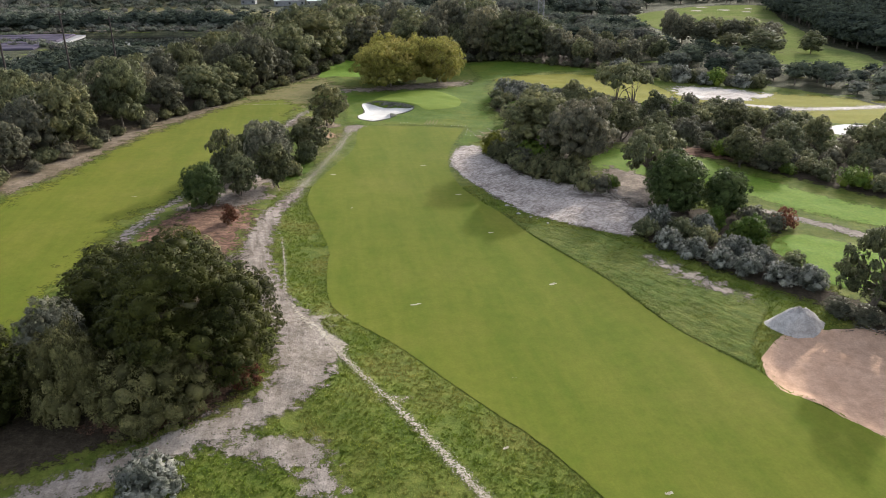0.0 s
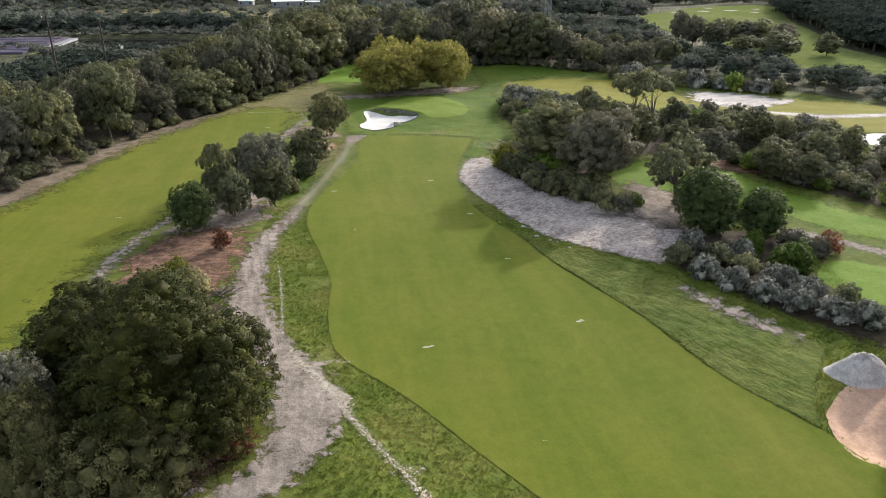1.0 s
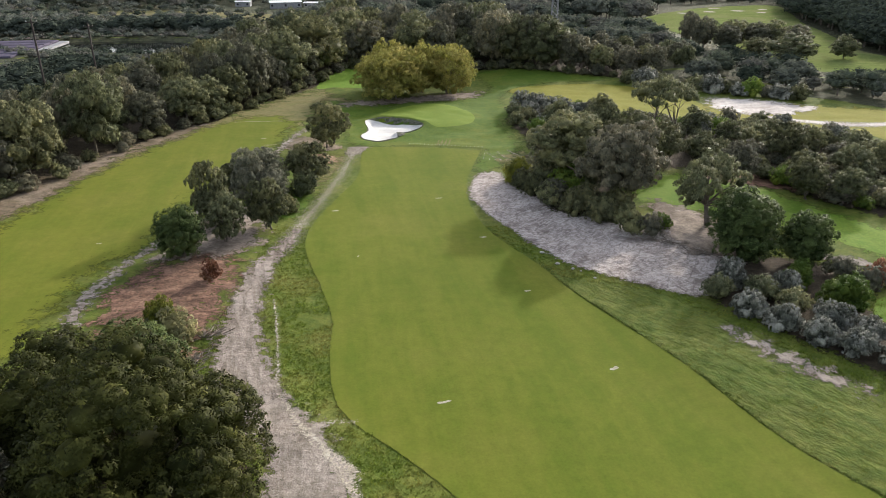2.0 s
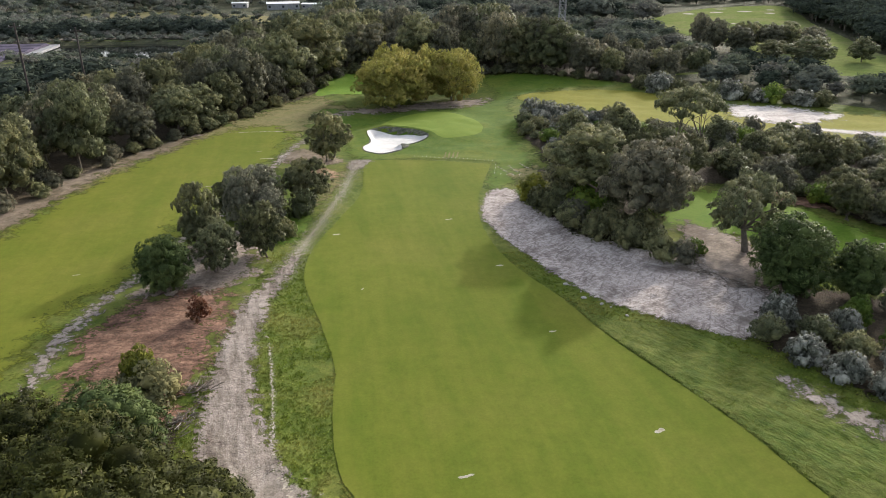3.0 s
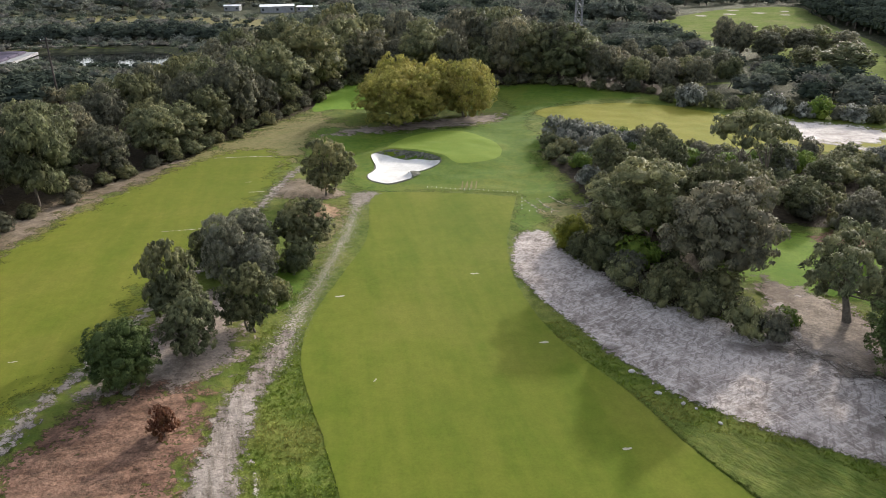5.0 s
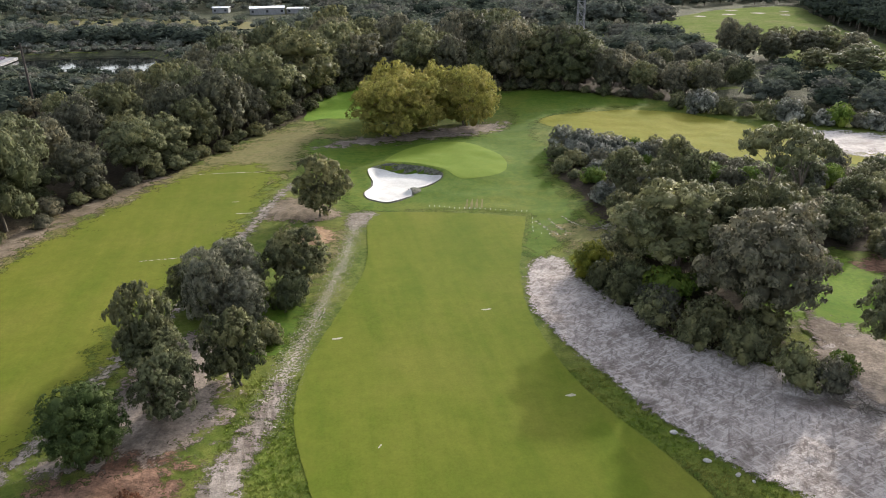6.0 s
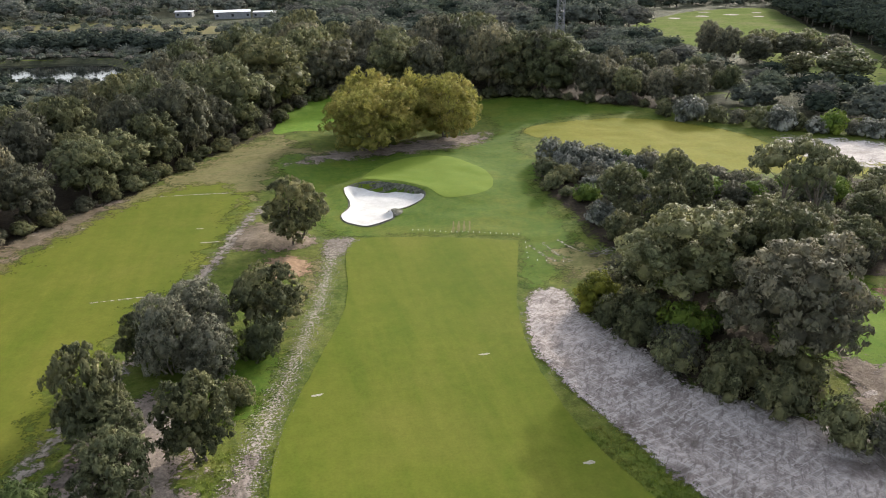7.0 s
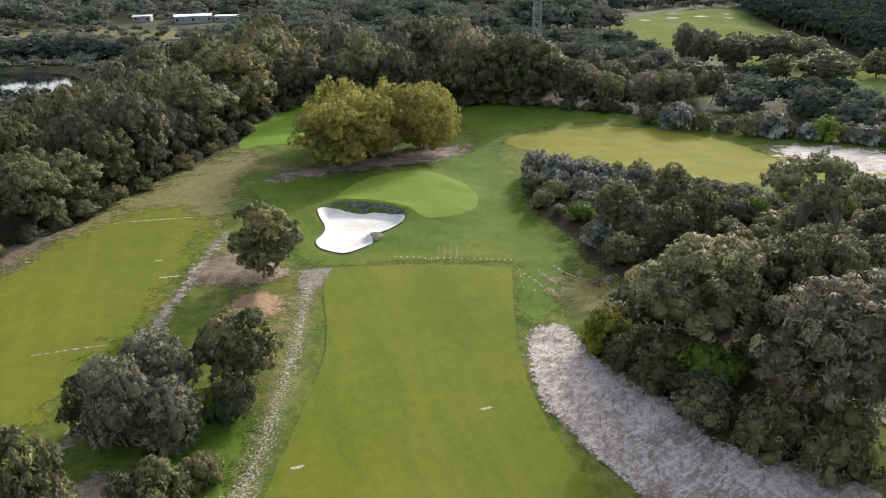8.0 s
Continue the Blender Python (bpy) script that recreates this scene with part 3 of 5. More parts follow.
A["wood_floor"] = Area([(-75, 96), (-67, 124), (-62, 152), (-53, 172), (-46, 193), (-37, 214), (-31, 246), (-22, 258), (0, 247), (12, 246), (24, 243), (44, 230), (58, 224), (60, 260), (0, 300), (-60, 300), (-110, 250), (-130, 180), (-110, 100)], 1.2, 3.0)
A["thicket_floor"] = Area([(14, 187), (11.5, 172), (13.5, 160), (14, 151), (15, 142), (8, 134.5), (10, 126), (12.5, 118), (19, 111), (24, 114), (25, 127), (33, 136), (45, 134), (58, 113), (76, 101),
                          (112, 118), (112, 146), (94, 143), (79, 141), (78, 152), (70, 165), (60, 171), (50, 170), (38, 177), (28, 186)], 0.8, 2.0)
A["near_thicket"] = Area([(25.5, 90), (29, 96), (36, 99.5), (44, 96), (47, 92), (42, 87), (42.5, 78), (44, 70), (50, 66), (50, 60), (43, 63), (40, 69), (35, 74), (30, 81)], 0.6, 1.5)
# Litter outline, drawn out forward to stand for the clump's shade on grass.
A["near_wood"] = Area([(-32, 41.2), (-26, 45.0), (-19.5, 49), (-17.4, 53), (-17, 58), (-19, 65), (-24, 70), (-27, 76), (-33, 76), (-39, 70), (-43, 56), (-48, 40), (-40, 36)], 0.8, 1.5)
A["clump_litter"] = Area([(-27, 46.0), (-22, 47.2), (-18.4, 50.0), (-17.8, 53.5), (-20.5, 52.5), (-24, 50), (-28, 48.6)], 0.8, 1.5)
A["bushland"] = Area([(-112, 90), (-200, 110), (-420, 300), (-440, 760), (320, 760), (330, 300), (200, 150), (114, 166), (100, 186), (84, 200), (62, 215), (58, 232), (40, 262), (-20, 275), (-60, 262), (-104, 235)], 2.0, 6.0)
A["sand_path"] = Strip([(42, 99.5, 0.8), (46, 98, 0.9), (50.5, 94.2, 1.0), (54, 90.2, 1.2), (58, 85, 1.3)], 0.4, 1.0)
A["trunk_soil"] = Area([(28, 100), (33, 98), (36.5, 104), (34.5, 112), (29, 119.5), (26, 114), (25.5, 107.5)], 0.5, 1.4)
A["bare_patch"] = Area([(40, 131), (45, 134), (50, 131), (52, 125), (46, 127)], 0.5, 1.0)
A["brown_path"] = Strip([(86, 140, 1.0), (80, 134, 1.3), (76, 124, 1.2), (74, 116, 1.0)], 0.4, 1.0)
A["cross_drain"] = Strip([(-47.5, 172.4, 0.10), (-42, 172.8, 0.14), (-36.4, 173, 0.12)], 0.1, 0.6)
A["cross_drain_b"] = Strip([(-44.5, 136.6, 0.06), (-40, 137.4, 0.10), (-38, 137.6, 0.06)], 0.1, 0.6)
A["worn_patch"] = Area([(8, 147), (11, 148.5), (14, 144), (12.5, 139.5), (9.5, 139), (8, 143)], 0.6, 1.4)
A["pond_bank"] = Area([(-200, 292), (-172, 332), (-118, 340), (-96, 330), (-76, 292), (-75, 262), (-94, 249), (-120, 260), (-152, 275)], 1.0, 6.0)
A["pond"] = Area([(-185, 300), (-165, 322), (-120, 330), (-104, 322), (-93, 304), (-92, 288), (-102, 283), (-126, 287), (-155, 292)], 1.0, 6.0)

VALLEY = np.array([(0, 36), (47, 21), (62, 8), (75, 0), (100, -6), (125, -9), (155, -7), (400, -7)], float)


def hill(x, y):
    """The height of the ground."""
    x, y = np.asarray(x, float), np.asarray(y, float)
    near = smooth(320, 240, np.hypot(x, y - 120))
    z = near * (0.16 * wave(x, y, 27, 1) + 0.10 * wave(x, y, 11, 2))
    xc = np.interp(y, VALLEY[:, 0], VALLEY[:, 1])
    z = z + near * 0.8 * smooth(13, 27, np.abs(x - xc))
    z = z + 0.12 * wave(x, y, 2.6, 7) * smooth(0.3, -1.5, A["fairway"].field(x, y, False)) * near * smooth(0.5, -1, A["left_fairway"].field(x, y, False))
    z = z + 0.55 * smooth(-4, 3, A["green"].field(x, y, False))
    b = A["bunker"].field(x, y, False)
    deep = 0.3 + 0.9 * smooth(160, 174, y)
    z = z + np.where(b > -3, 0.35 * smooth(-3, -0.2, b) * smooth(166, 175, y) - deep * smooth(-0.1, 1.5, b), 0)
    z = z + 0.35 * smooth(0, 0.8, A["bunker_island"].field(x, y, False))
    p = A["pit"].field(x, y, False)
    z = z - 0.9 * smooth(-0.2, 2.2, p)
    z = z + 0.18 * wave(x, y, 3.1, 9) * smooth(0, 2, A["waste"].field(x, y, False))
    z = z - 1.8 * smooth(-2, 2.5, A["pond"].field(x, y, False))
    m = A["bare_mound"].field(x, y, False)
    return z + 0.7 * smooth(0, 3.5, m) + 0.5 * smooth(0, 3, A["tee_mound"].field(x, y, False))


# ---- building helpers ----
def mesh_of(name, verts, faces, materials, smooth_shade=True, slots=None):
    me = bpy.data.meshes.new(name)
    me.from_pydata([tuple(map(float, v)) for v in verts], [], [tuple(int(i) for i in f) for f in faces])
    for m in materials:
        me.materials.append(m)
    if smooth_shade:
        me.polygons.foreach_set("use_smooth", [True] * len(me.polygons))
    if slots is not None:
        me.polygons.foreach_set("material_index", list(slots))
    me.update()
    return me


def part(name, bm, material, parent, label=""):
    me = bpy.data.meshes.new(name)
    bm.to_mesh(me)
    bm.free()
    me.materials.append(material)
    ob = new(name, me)
    ob.parent = parent
    return tagged(ob, label)


def box(bm, x0, x1, y0, y1, z0, z1, bevel=0.0):
    m = pose((x0 + x1) / 2, (y0 + y1) / 2, (z0 + z1) / 2) @ Matrix.Diagonal((x1 - x0, y1 - y0, z1 - z0, 1))
    made = bmesh.ops.create_cube(bm, size=1, matrix=m)
    if bevel:
        bmesh.ops.bevel(bm, geom=list({e for v in made["verts"] for e in v.link_edges}), offset=bevel, segments=1, affect="EDGES")
    return bm


def rod(bm, a, b, r0, r1=None, n=6):
    a, b = Vector(a), Vector(b)
    r1 = r0 if r1 is None else r1
    turn = (b - a).to_track_quat("Z", "Y").to_matrix().to_4x4()
    bmesh.ops.create_cone(bm, cap_ends=True, segments=n, radius1=r0, radius2=r1, depth=(b - a).length, matrix=Matrix.Translation((a + b) / 2) @ turn)
    return bm


# ---- ground ----
def lines(parts):
    out = []
    for a, b, step in parts:
        out += list(np.arange(a, b, step))
    return np.array(out + [parts[-1][1]])


gx = lines([(-3000, -600, 300), (-600, -240, 40), (-240, -200, 5), (-200, -80, 3), (-80, -24, 1), (-24, -4, 0.5), (-4, 62, 1), (62, 240, 5), (240, 600, 40), (600, 3000, 300)])
gy = lines([(-1500, -100, 200), (-100, 20, 10), (20, 156, 1), (156, 182, 0.5), (182, 220, 1), (220, 250, 3), (250, 336, 2.5), (336, 520, 6), (520, 900, 40), (900, 4000, 310)])
GX, GY = np.meshgrid(gx, gy)
GZ = hill(GX, GY)
_n, _r = len(gx), len(gy)
_i = (np.arange(_r - 1)[:, None] * _n + np.arange(_n - 1)).ravel()
ground = new("ground", mesh_of("ground", np.stack([GX.ravel(), GY.ravel(), GZ.ravel()], 1), np.stack([_i, _i + 1, _i + _n + 1, _i + _n], 1), [M_ROUGH]))
tagged(ground, "uneven rough grass ground of the golf course", "ground", kind="structure")


def sheet(name, area, step, lift, material, label, category, soft=0.0, relief=0.0, minus=None):
    """A turf or sand surface laid on the ground inside an outline, its edge cut along the ragged line."""
    x0, y0, x1, y1 = area.box
    xs, ys = np.arange(x0 - 2.03, x1 + 2, step), np.arange(y0 - 2.07, y1 + 2, step)
    X, Y = np.meshgrid(xs, ys)
    F = area.field(X, Y, not soft) + soft
    if minus is not None:
        F = np.minimum(F, 2.0 - minus.field(X, Y))
    F = np.where(np.abs(F) < 1e-4, 1e-4, F)
    IN = F > 0
    some = IN[:-1, :-1] | IN[1:, :-1] | IN[:-1, 1:] | IN[1:, 1:]
    key, pts, faces = {}, [], []

    def point(k, x, y):
        if k not in key:
            key[k] = len(pts)
            pts.append((x, y))
        return key[k]

    for j, i in zip(*np.nonzero(some)):
        ring, face = ((j, i), (j, i + 1), (j + 1, i + 1), (j + 1, i)), []
        for n in range(4):
            a, b = ring[n], ring[(n + 1) % 4]
            if IN[a]:
                face.append(point((a, a), xs[a[1]], ys[a[0]]))
            if IN[a] != IN[b]:
                lo, hi = min(a, b), max(a, b)
                s = F[lo] / (F[lo] - F[hi])
                face.append(point((lo, hi), xs[lo[1]] + s * (xs[hi[1]] - xs[lo[1]]), ys[lo[0]] + s * (ys[hi[0]] - ys[lo[0]])))
        if len(face) > 2:
            faces.append(face)
    p = np.array(pts)
    up = relief * np.maximum(0, 0.4 + 0.5 * wave(p[:, 0], p[:, 1], 2.3, 21) + 0.6 * wave(p[:, 0], p[:, 1], 0.95, 22) + 0.5 * wave(p[:, 0], p[:, 1], 0.5, 23))
    ob = new(name, mesh_of(name, np.column_stack([p, ground_z(p[:, 0], p[:, 1]) + lift + up]), faces, [material]))
    if soft:
        at = ob.data.attributes.new("inside", "FLOAT", "POINT")
        at.data.foreach_set("value", area.field(p[:, 0], p[:, 1], False))
    return tagged(ob, label, category, kind="structure")


def ground_z(x, y):
    """The height of the ground's own mesh, between its points."""
    i = np.clip(np.searchsorted(gx, x) - 1, 0, _n - 2)
    j = np.clip(np.searchsorted(gy, y) - 1, 0, _r - 2)
    fx, fy = (x - gx[i]) / (gx[i + 1] - gx[i]), (y - gy[j]) / (gy[j + 1] - gy[j])
    return (GZ[j, i] * (1 - fx) + GZ[j, i + 1] * fx) * (1 - fy) + (GZ[j + 1, i] * (1 - fx) + GZ[j + 1, i + 1] * fx) * fy


S = [
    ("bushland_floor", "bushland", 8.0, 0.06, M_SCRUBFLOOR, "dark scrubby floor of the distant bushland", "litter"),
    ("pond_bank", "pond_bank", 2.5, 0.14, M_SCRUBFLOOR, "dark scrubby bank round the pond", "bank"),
    ("long_rough", "long_rough", 0.3, 0.055, M_LONGROUGH, "long wind-laid yellow-green grass beside the fairway", "grass"),
    ("thicket_lawn", "thicket_lawn", 0.4, 0.08, M_BACK, "small yellow-green grass opening under the eucalyptus", "grass"),
    ("pond_mud", "pond_mud", 1.5, 0.45, M_BARE, "pale mud along the pond's far bank", "bank"),
    ("pond_meadow", "pond_meadow", 2.0, 0.16, M_DRY, "small pale meadow beyond the pond", "meadow"),
    ("trench_line", "trench_branch", 0.14, 0.10, M_TRENCH, "short side branch of the filled trench", "trench"),
    ("trench_line", "trench_spill", 0.14, 0.10, M_TRENCH, "pale spoil spilled beside the trench", "trench"),
    ("sand_path", "sand_path", 0.3, 0.07, M_SAND, "pale sand path between shrubs", "path"),
    ("bare_patch", "bare_patch", 0.4, 0.08, M_REDLITTER, "bare brown soil patch beside the grass", "soil"),
    ("brown_path", "brown_path", 0.4, 0.08, M_REDLITTER, "brown path between the thickets", "path"),
    ("cross_drain", "cross_drain", 0.16, 0.09, M_TRENCH, "thin pale line of a filled drain", "trench"),
    ("cross_drain", "cross_drain_b", 0.16, 0.09, M_TRENCH, "thin pale line of a filled drain", "trench"),
    ("worn_patch", "worn_patch", 0.4, 0.075, M_DRY, "worn brownish turf beside the fairway's end", "turf"),
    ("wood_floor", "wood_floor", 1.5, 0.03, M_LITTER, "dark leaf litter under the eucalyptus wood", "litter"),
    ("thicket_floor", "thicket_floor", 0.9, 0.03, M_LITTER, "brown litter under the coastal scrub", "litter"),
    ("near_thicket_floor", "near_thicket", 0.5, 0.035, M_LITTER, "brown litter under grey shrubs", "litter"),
    ("near_wood_floor_shade", "near_wood", 0.5, 0.03, M_LITTER, "dark litter under the dense tree clump, stretched over its shade", "litter"),
    ("clump_litter", "clump_litter", 0.35, 0.05, M_REDLITTER, "reddish brown litter at the foot of the tree clump", "litter"),
    ("dry_grass", "dry_left", 0.8, 0.035, M_DRY, "dry straw-coloured grass beside the left fairway", "grass"),
    ("bare_strip", "bare_left", 0.6, 0.06, M_EDGESOIL, "bare pale soil strip along the wood's edge", "soil"),
    ("left_fairway", "left_fairway", 0.8, 0.05, M_LEFTFAIR, "mown yellow-green second fairway beside the wood", "fairway"),
    ("surround", "surround", 0.7, 0.05, M_SURROUND, "mown dark green surround of the putting green", "turf"),
    ("lush_turf", "lush", 1.0, 0.055, M_LUSH, "bright green turf behind the plane trees", "turf"),
    ("back_fairway", "back_fairway", 0.9, 0.06, M_BACK, "mown yellow-green fairway behind the scrub", "fairway"),
    ("right_fairway", "right_fairway", 0.8, 0.05, M_BRIGHT, "bright green grass between the thickets", "fairway"),
    ("right_patch", "right_patch", 0.6, 0.05, M_BRIGHT, "small bright green lawn among shrubs", "turf"),
    ("far_fairway", "far_fairway", 3.0, 0.16, M_FARTURF_HAZE, "distant mown fairway with small bunkers", "fairway"),
    ("far_meadow", "far_meadow", 4.0, 0.16, M_DRY, "distant pale meadow beyond the pond", "meadow"),
    ("right_green", "right_green", 0.8, 0.07, M_BACK, "mown turf beside the far bunker", "turf"),
    ("fairway", "fairway", 0.5, 0.06, M_FAIR, "smooth mown yellow-green fairway", "fairway"),
    ("putting_green", "green", 0.5, 0.09, M_GREEN, "closely mown light green oval putting green", "green"),
    ("row_litter", "row_litter", 0.45, 0.045, M_BARE, "bare greyish soil under the row of trees", "soil"),
    ("red_litter", "red_litter", 0.3, 0.06, M_REDLITTER, "reddish brown bark litter beside the sand track", "litter"),
    ("bare_mound", "bare_mound", 0.4, 0.05, M_ORANGE, "low mound of bare reddish soil", "soil"),
    ("row_grass", "row_grass", 0.4, 0.045, M_SURROUND, "lush dark green grass under the row of trees", "grass"),
    ("dry_verge", "dry_verge", 0.3, 0.05, M_DRY, "dry brown verge beside the track", "soil"),
    ("tee_mound", "tee_mound", 0.4, 0.05, M_EDGESOIL, "low dry mound under a lone tree", "soil"),
    ("plane_litter", "plane_litter", 0.5, 0.075, M_BARE, "bare brown soil under the plane trees", "soil"),
    ("waste_area", "waste", 0.25, 0.07, M_WASTE, "rough grey sandy waste area with raked marks", "sand"),
    ("sand_pit", "pit", 0.4, 0.06, M_PINK, "smooth pinkish sand pit beside a sand heap", "sand"),
    ("right_turf", "right_turf", 0.9, 0.045, M_BACK, "thin dry turf round the sandy waste", "turf"),
    ("waste_stripe", "waste_stripe", 0.5, 0.08, M_PALE, "long stripe of bare pale sand", "sand"),
    ("trunk_soil", "trunk_soil", 0.4, 0.22, M_BARE, "bare brownish soil round the forked eucalyptus", "soil"),
    ("right_waste", "right_waste", 0.8, 0.05, M_PALE, "pale sandy waste beyond the scrub", "sand"),
    ("right_bunker", "right_bunker", 0.6, 0.05, M_BUNKER, "white sand bunker beyond the scrub", "bunker"),
    ("bunker_lip", "bunker", 0.35, 0.07, M_FACE, "dark earthy lip of the greenside bunker", "bunker"),
    ("bunker_sand", "bunker_sand", 0.3, 0.20, M_BUNKER, "white raked sand of the greenside bunker", "bunker"),
    ("bunker_island", "bunker_island", 0.3, 0.18, M_FACE, "small grass tongue in the bunker", "turf"),
    ("rutted_track", "rut_track", 0.3, 0.09, M_RUT, "brownish sand track with wheel ruts", "track"),
    ("sand_track", "track", 0.3, 0.10, M_SAND, "worn pale sand track with broken edges", "track"),
    ("upper_track", "upper_track", 0.3, 0.08, M_TRENCH, "faint grassy sand track with broken patches", "track"),
    ("track_end", "track_end", 0.25, 0.08, M_SAND, "scuffed pale sand at the track's end", "track"),
    ("side_track", "side_track", 0.3, 0.07, M_SAND, "narrow worn sand path beside the trees", "track"),
    ("trench_line", "trench", 0.16, 0.10, M_TRENCH, "line of pale spoil along a filled trench", "trench"),
    ("drain_line", "drain_line", 0.16, 0.10, M_TRENCH, "thin pale line of a filled drain", "trench"),
    ("sandy_corner", "sandy_corner", 0.3, 0.07, M_SAND, "thin sandy corner beside the track", "sand"),
    ("sand_streak", "sand_streak", 0.22, 0.26, M_SAND, "streak of scattered pale sand in the rough", "sand"),
]
SOFT = {"clump_litter": 1.6, "long_rough": 0.3, "thicket_lawn": 1.0, "dry_grass": 4.5, "bare_strip": 2.2, "row_litter": 1.8, "red_litter": 2.6, "bare_mound": 0.9, "dry_verge": 1.4, "row_grass": 1.6, "tee_mound": 1.0, "plane_litter": 2.6, "sand_track": 1.0, "rutted_track": 1.0, "upper_track": 1.6, "track_end": 0.8, "side_track": 0.9,
        "trench_line": 0.55, "drain_line": 0.28, "sandy_corner": 1.2, "sand_streak": 1.5, "wood_floor": 1.5, "thicket_floor": 1.2, "near_thicket_floor": 1.0, "near_wood_floor_shade": 1.0, "left_fairway": 2.6,
        "waste_area": 0.6, "sand_path": 0.6, "bare_patch": 1.0, "brown_path": 0.8, "cross_drain": 0.12, "worn_patch": 2.4, "right_waste": 2.2, "waste_stripe": 1.4, "right_turf": 3.0, "trunk_soil": 1.8, "surround": 1.5, "back_fairway": 0.6, "right_fairway": 1.2}
RELIEF = {"long_rough": 0.10, "waste_area": 0.13, "sand_track": 0.06, "rutted_track": 0.08, "red_litter": 0.10, "upper_track": 0.05, "trench_line": 0.10, "right_waste": 0.15, "row_litter": 0.06, "side_track": 0.05, "drain_line": 0.06}
for name, key, step, lift, material, label, category in S:
    soft = SOFT.get(name, 0)
    if soft:
        material = softened(material, soft, 5.0 if name == "upper_track" else 5.0 if name in ("trench_line", "drain_line") else 2.4 if name in ("track_end", "waste_stripe") else min(2.5, 1.1 / soft))
    sheet(name, A[key], step, lift, material, label, category, soft, RELIEF.get(name, 0.0), A["pond"] if name in ("bushland_floor", "pond_bank", "pond_mud") else None)

# the pond's water, level
_w = sheet("water", A["pond"], 3.0, 0.0, M_WATER, "dark still pond water among the trees", "water")
for v in _w.data.vertices:
    v.co.z = -0.55

# ---- trees ----
def tube(path, radii, sides=6):
    path = np.array(path, float)
    verts, faces = [], []
    for k, (p, r) in enumerate(zip(path, radii)):
        d = path[min(k + 1, len(path) - 1)] - path[max(k - 1, 0)]
        d = d / (np.linalg.norm(d) + 1e-9)
        u = np.cross(d, (0.31, 0.95, 0.1))
        u /= np.linalg.norm(u)
        v = np.cross(d, u)
        for a in np.arange(sides) * 2 * math.pi / sides:
            verts.append(p + r * (math.cos(a) * u + math.sin(a) * v))
    for k in range(len(path) - 1):
        for s in range(sides):
            q = (s + 1) % sides
            faces.append((k * sides + s, k * sides + q, (k + 1) * sides + q, (k + 1) * sides + s))
    faces.append(tuple(range((len(path) - 1) * sides, len(path) * sides)))
    return verts, faces


def join(pieces):
    verts, faces = [], []
    for v, f in pieces:
        k = len(verts)
        verts += list(v)
        faces += [tuple(i + k for i in q) for q in f]
    return verts, faces


def ball(fine):
    bm = bmesh.new()
    bmesh.ops.create_icosphere(bm, subdivisions=fine, radius=1)
    out = np.array([v.co[:] for v in bm.verts]), np.array([[v.index for v in f.verts] for f in bm.faces])
    bm.free()
    return out


BALLS = {1: ball(1), 2: ball(2)}


def unit(v):
    return v / (np.linalg.norm(v, axis=1, keepdims=True) + 1e-9)


def spiral(rng, n, jitter):
    """n directions spread evenly over the sphere, a little disturbed."""
    i = np.arange(n) + 0.5
    u, a = 1 - 2 * i / n, i * math.pi * (3 - math.sqrt(5)) + rng.random() * 6.28
    s = np.sqrt(1 - u * u)
    return unit(np.stack([np.cos(a) * s, np.sin(a) * s, u], 1) + jitter * rng.normal(size=(n, 3)))


def crown_body(rng, h, w, base, n, lobe, clump, flat, low, gap, heart, taper=0.0):
    """Boughs over a rounded body, and clumps of foliage over the upper and outer side of each bough.
    Gives the boughs, their radii, the clumps, their radii and the ways that the clumps face."""
    rx, rz, zc = w / 2, (h - base) / 2, (h + base) / 2
    d = spiral(rng, int(n * 2 / (1 - low)) + 1, 0.14)
    d = d[d[:, 2] >= low]
    p1, p2 = rng.random(2) * 6.28
    az = np.arctan2(d[:, 1], d[:, 0])
    reach = 0.95 + 0.10 * np.sin(2 * az + p1) + 0.08 * np.sin(3 * az + p2 + 2 * d[:, 2]) - 0.14 * rng.random(len(d)) ** 2
    R = lobe * (0.75 + 0.5 * rng.random(len(d)))
    L = d * np.stack([rx - R * 0.8, rx - R * 0.8, rz - R * 0.6 * flat], 1).clip(0.1) * reach[:, None]
    L[:, :2] *= 1 - taper * np.clip(-d[:, 2:3] / 0.5, 0, 1)
    if heart:
        L, R = np.vstack([L, [(0, 0, 0)]]), np.append(R, min(rx, rz) * heart)
    L[:, 2] += zc
    C, rad, out = [], [], []
    for k, (c, r) in enumerate(zip(L, R)):
        q = spiral(rng, max(6, int(3.4 * (r / clump) ** 2)), 0.16)
        q = q[(q[:, 2] > -0.40 + gap * rng.random(len(q)))]
        p = c + q * (r * (0.86 + 0.22 * rng.random(len(q))))[:, None] * (1, 1, flat)
        for j in range(len(L)):
            if j != k:
                keep = np.linalg.norm((p - L[j]) / (1, 1, flat), axis=1) > R[j] * 0.86
                p, q = p[keep], q[keep]
        C.append(p), out.append(q), rad.append(clump * (0.65 + 0.7 * rng.random(len(p))))
    return L, R, np.vstack(C), np.concatenate(rad), np.vstack(out)


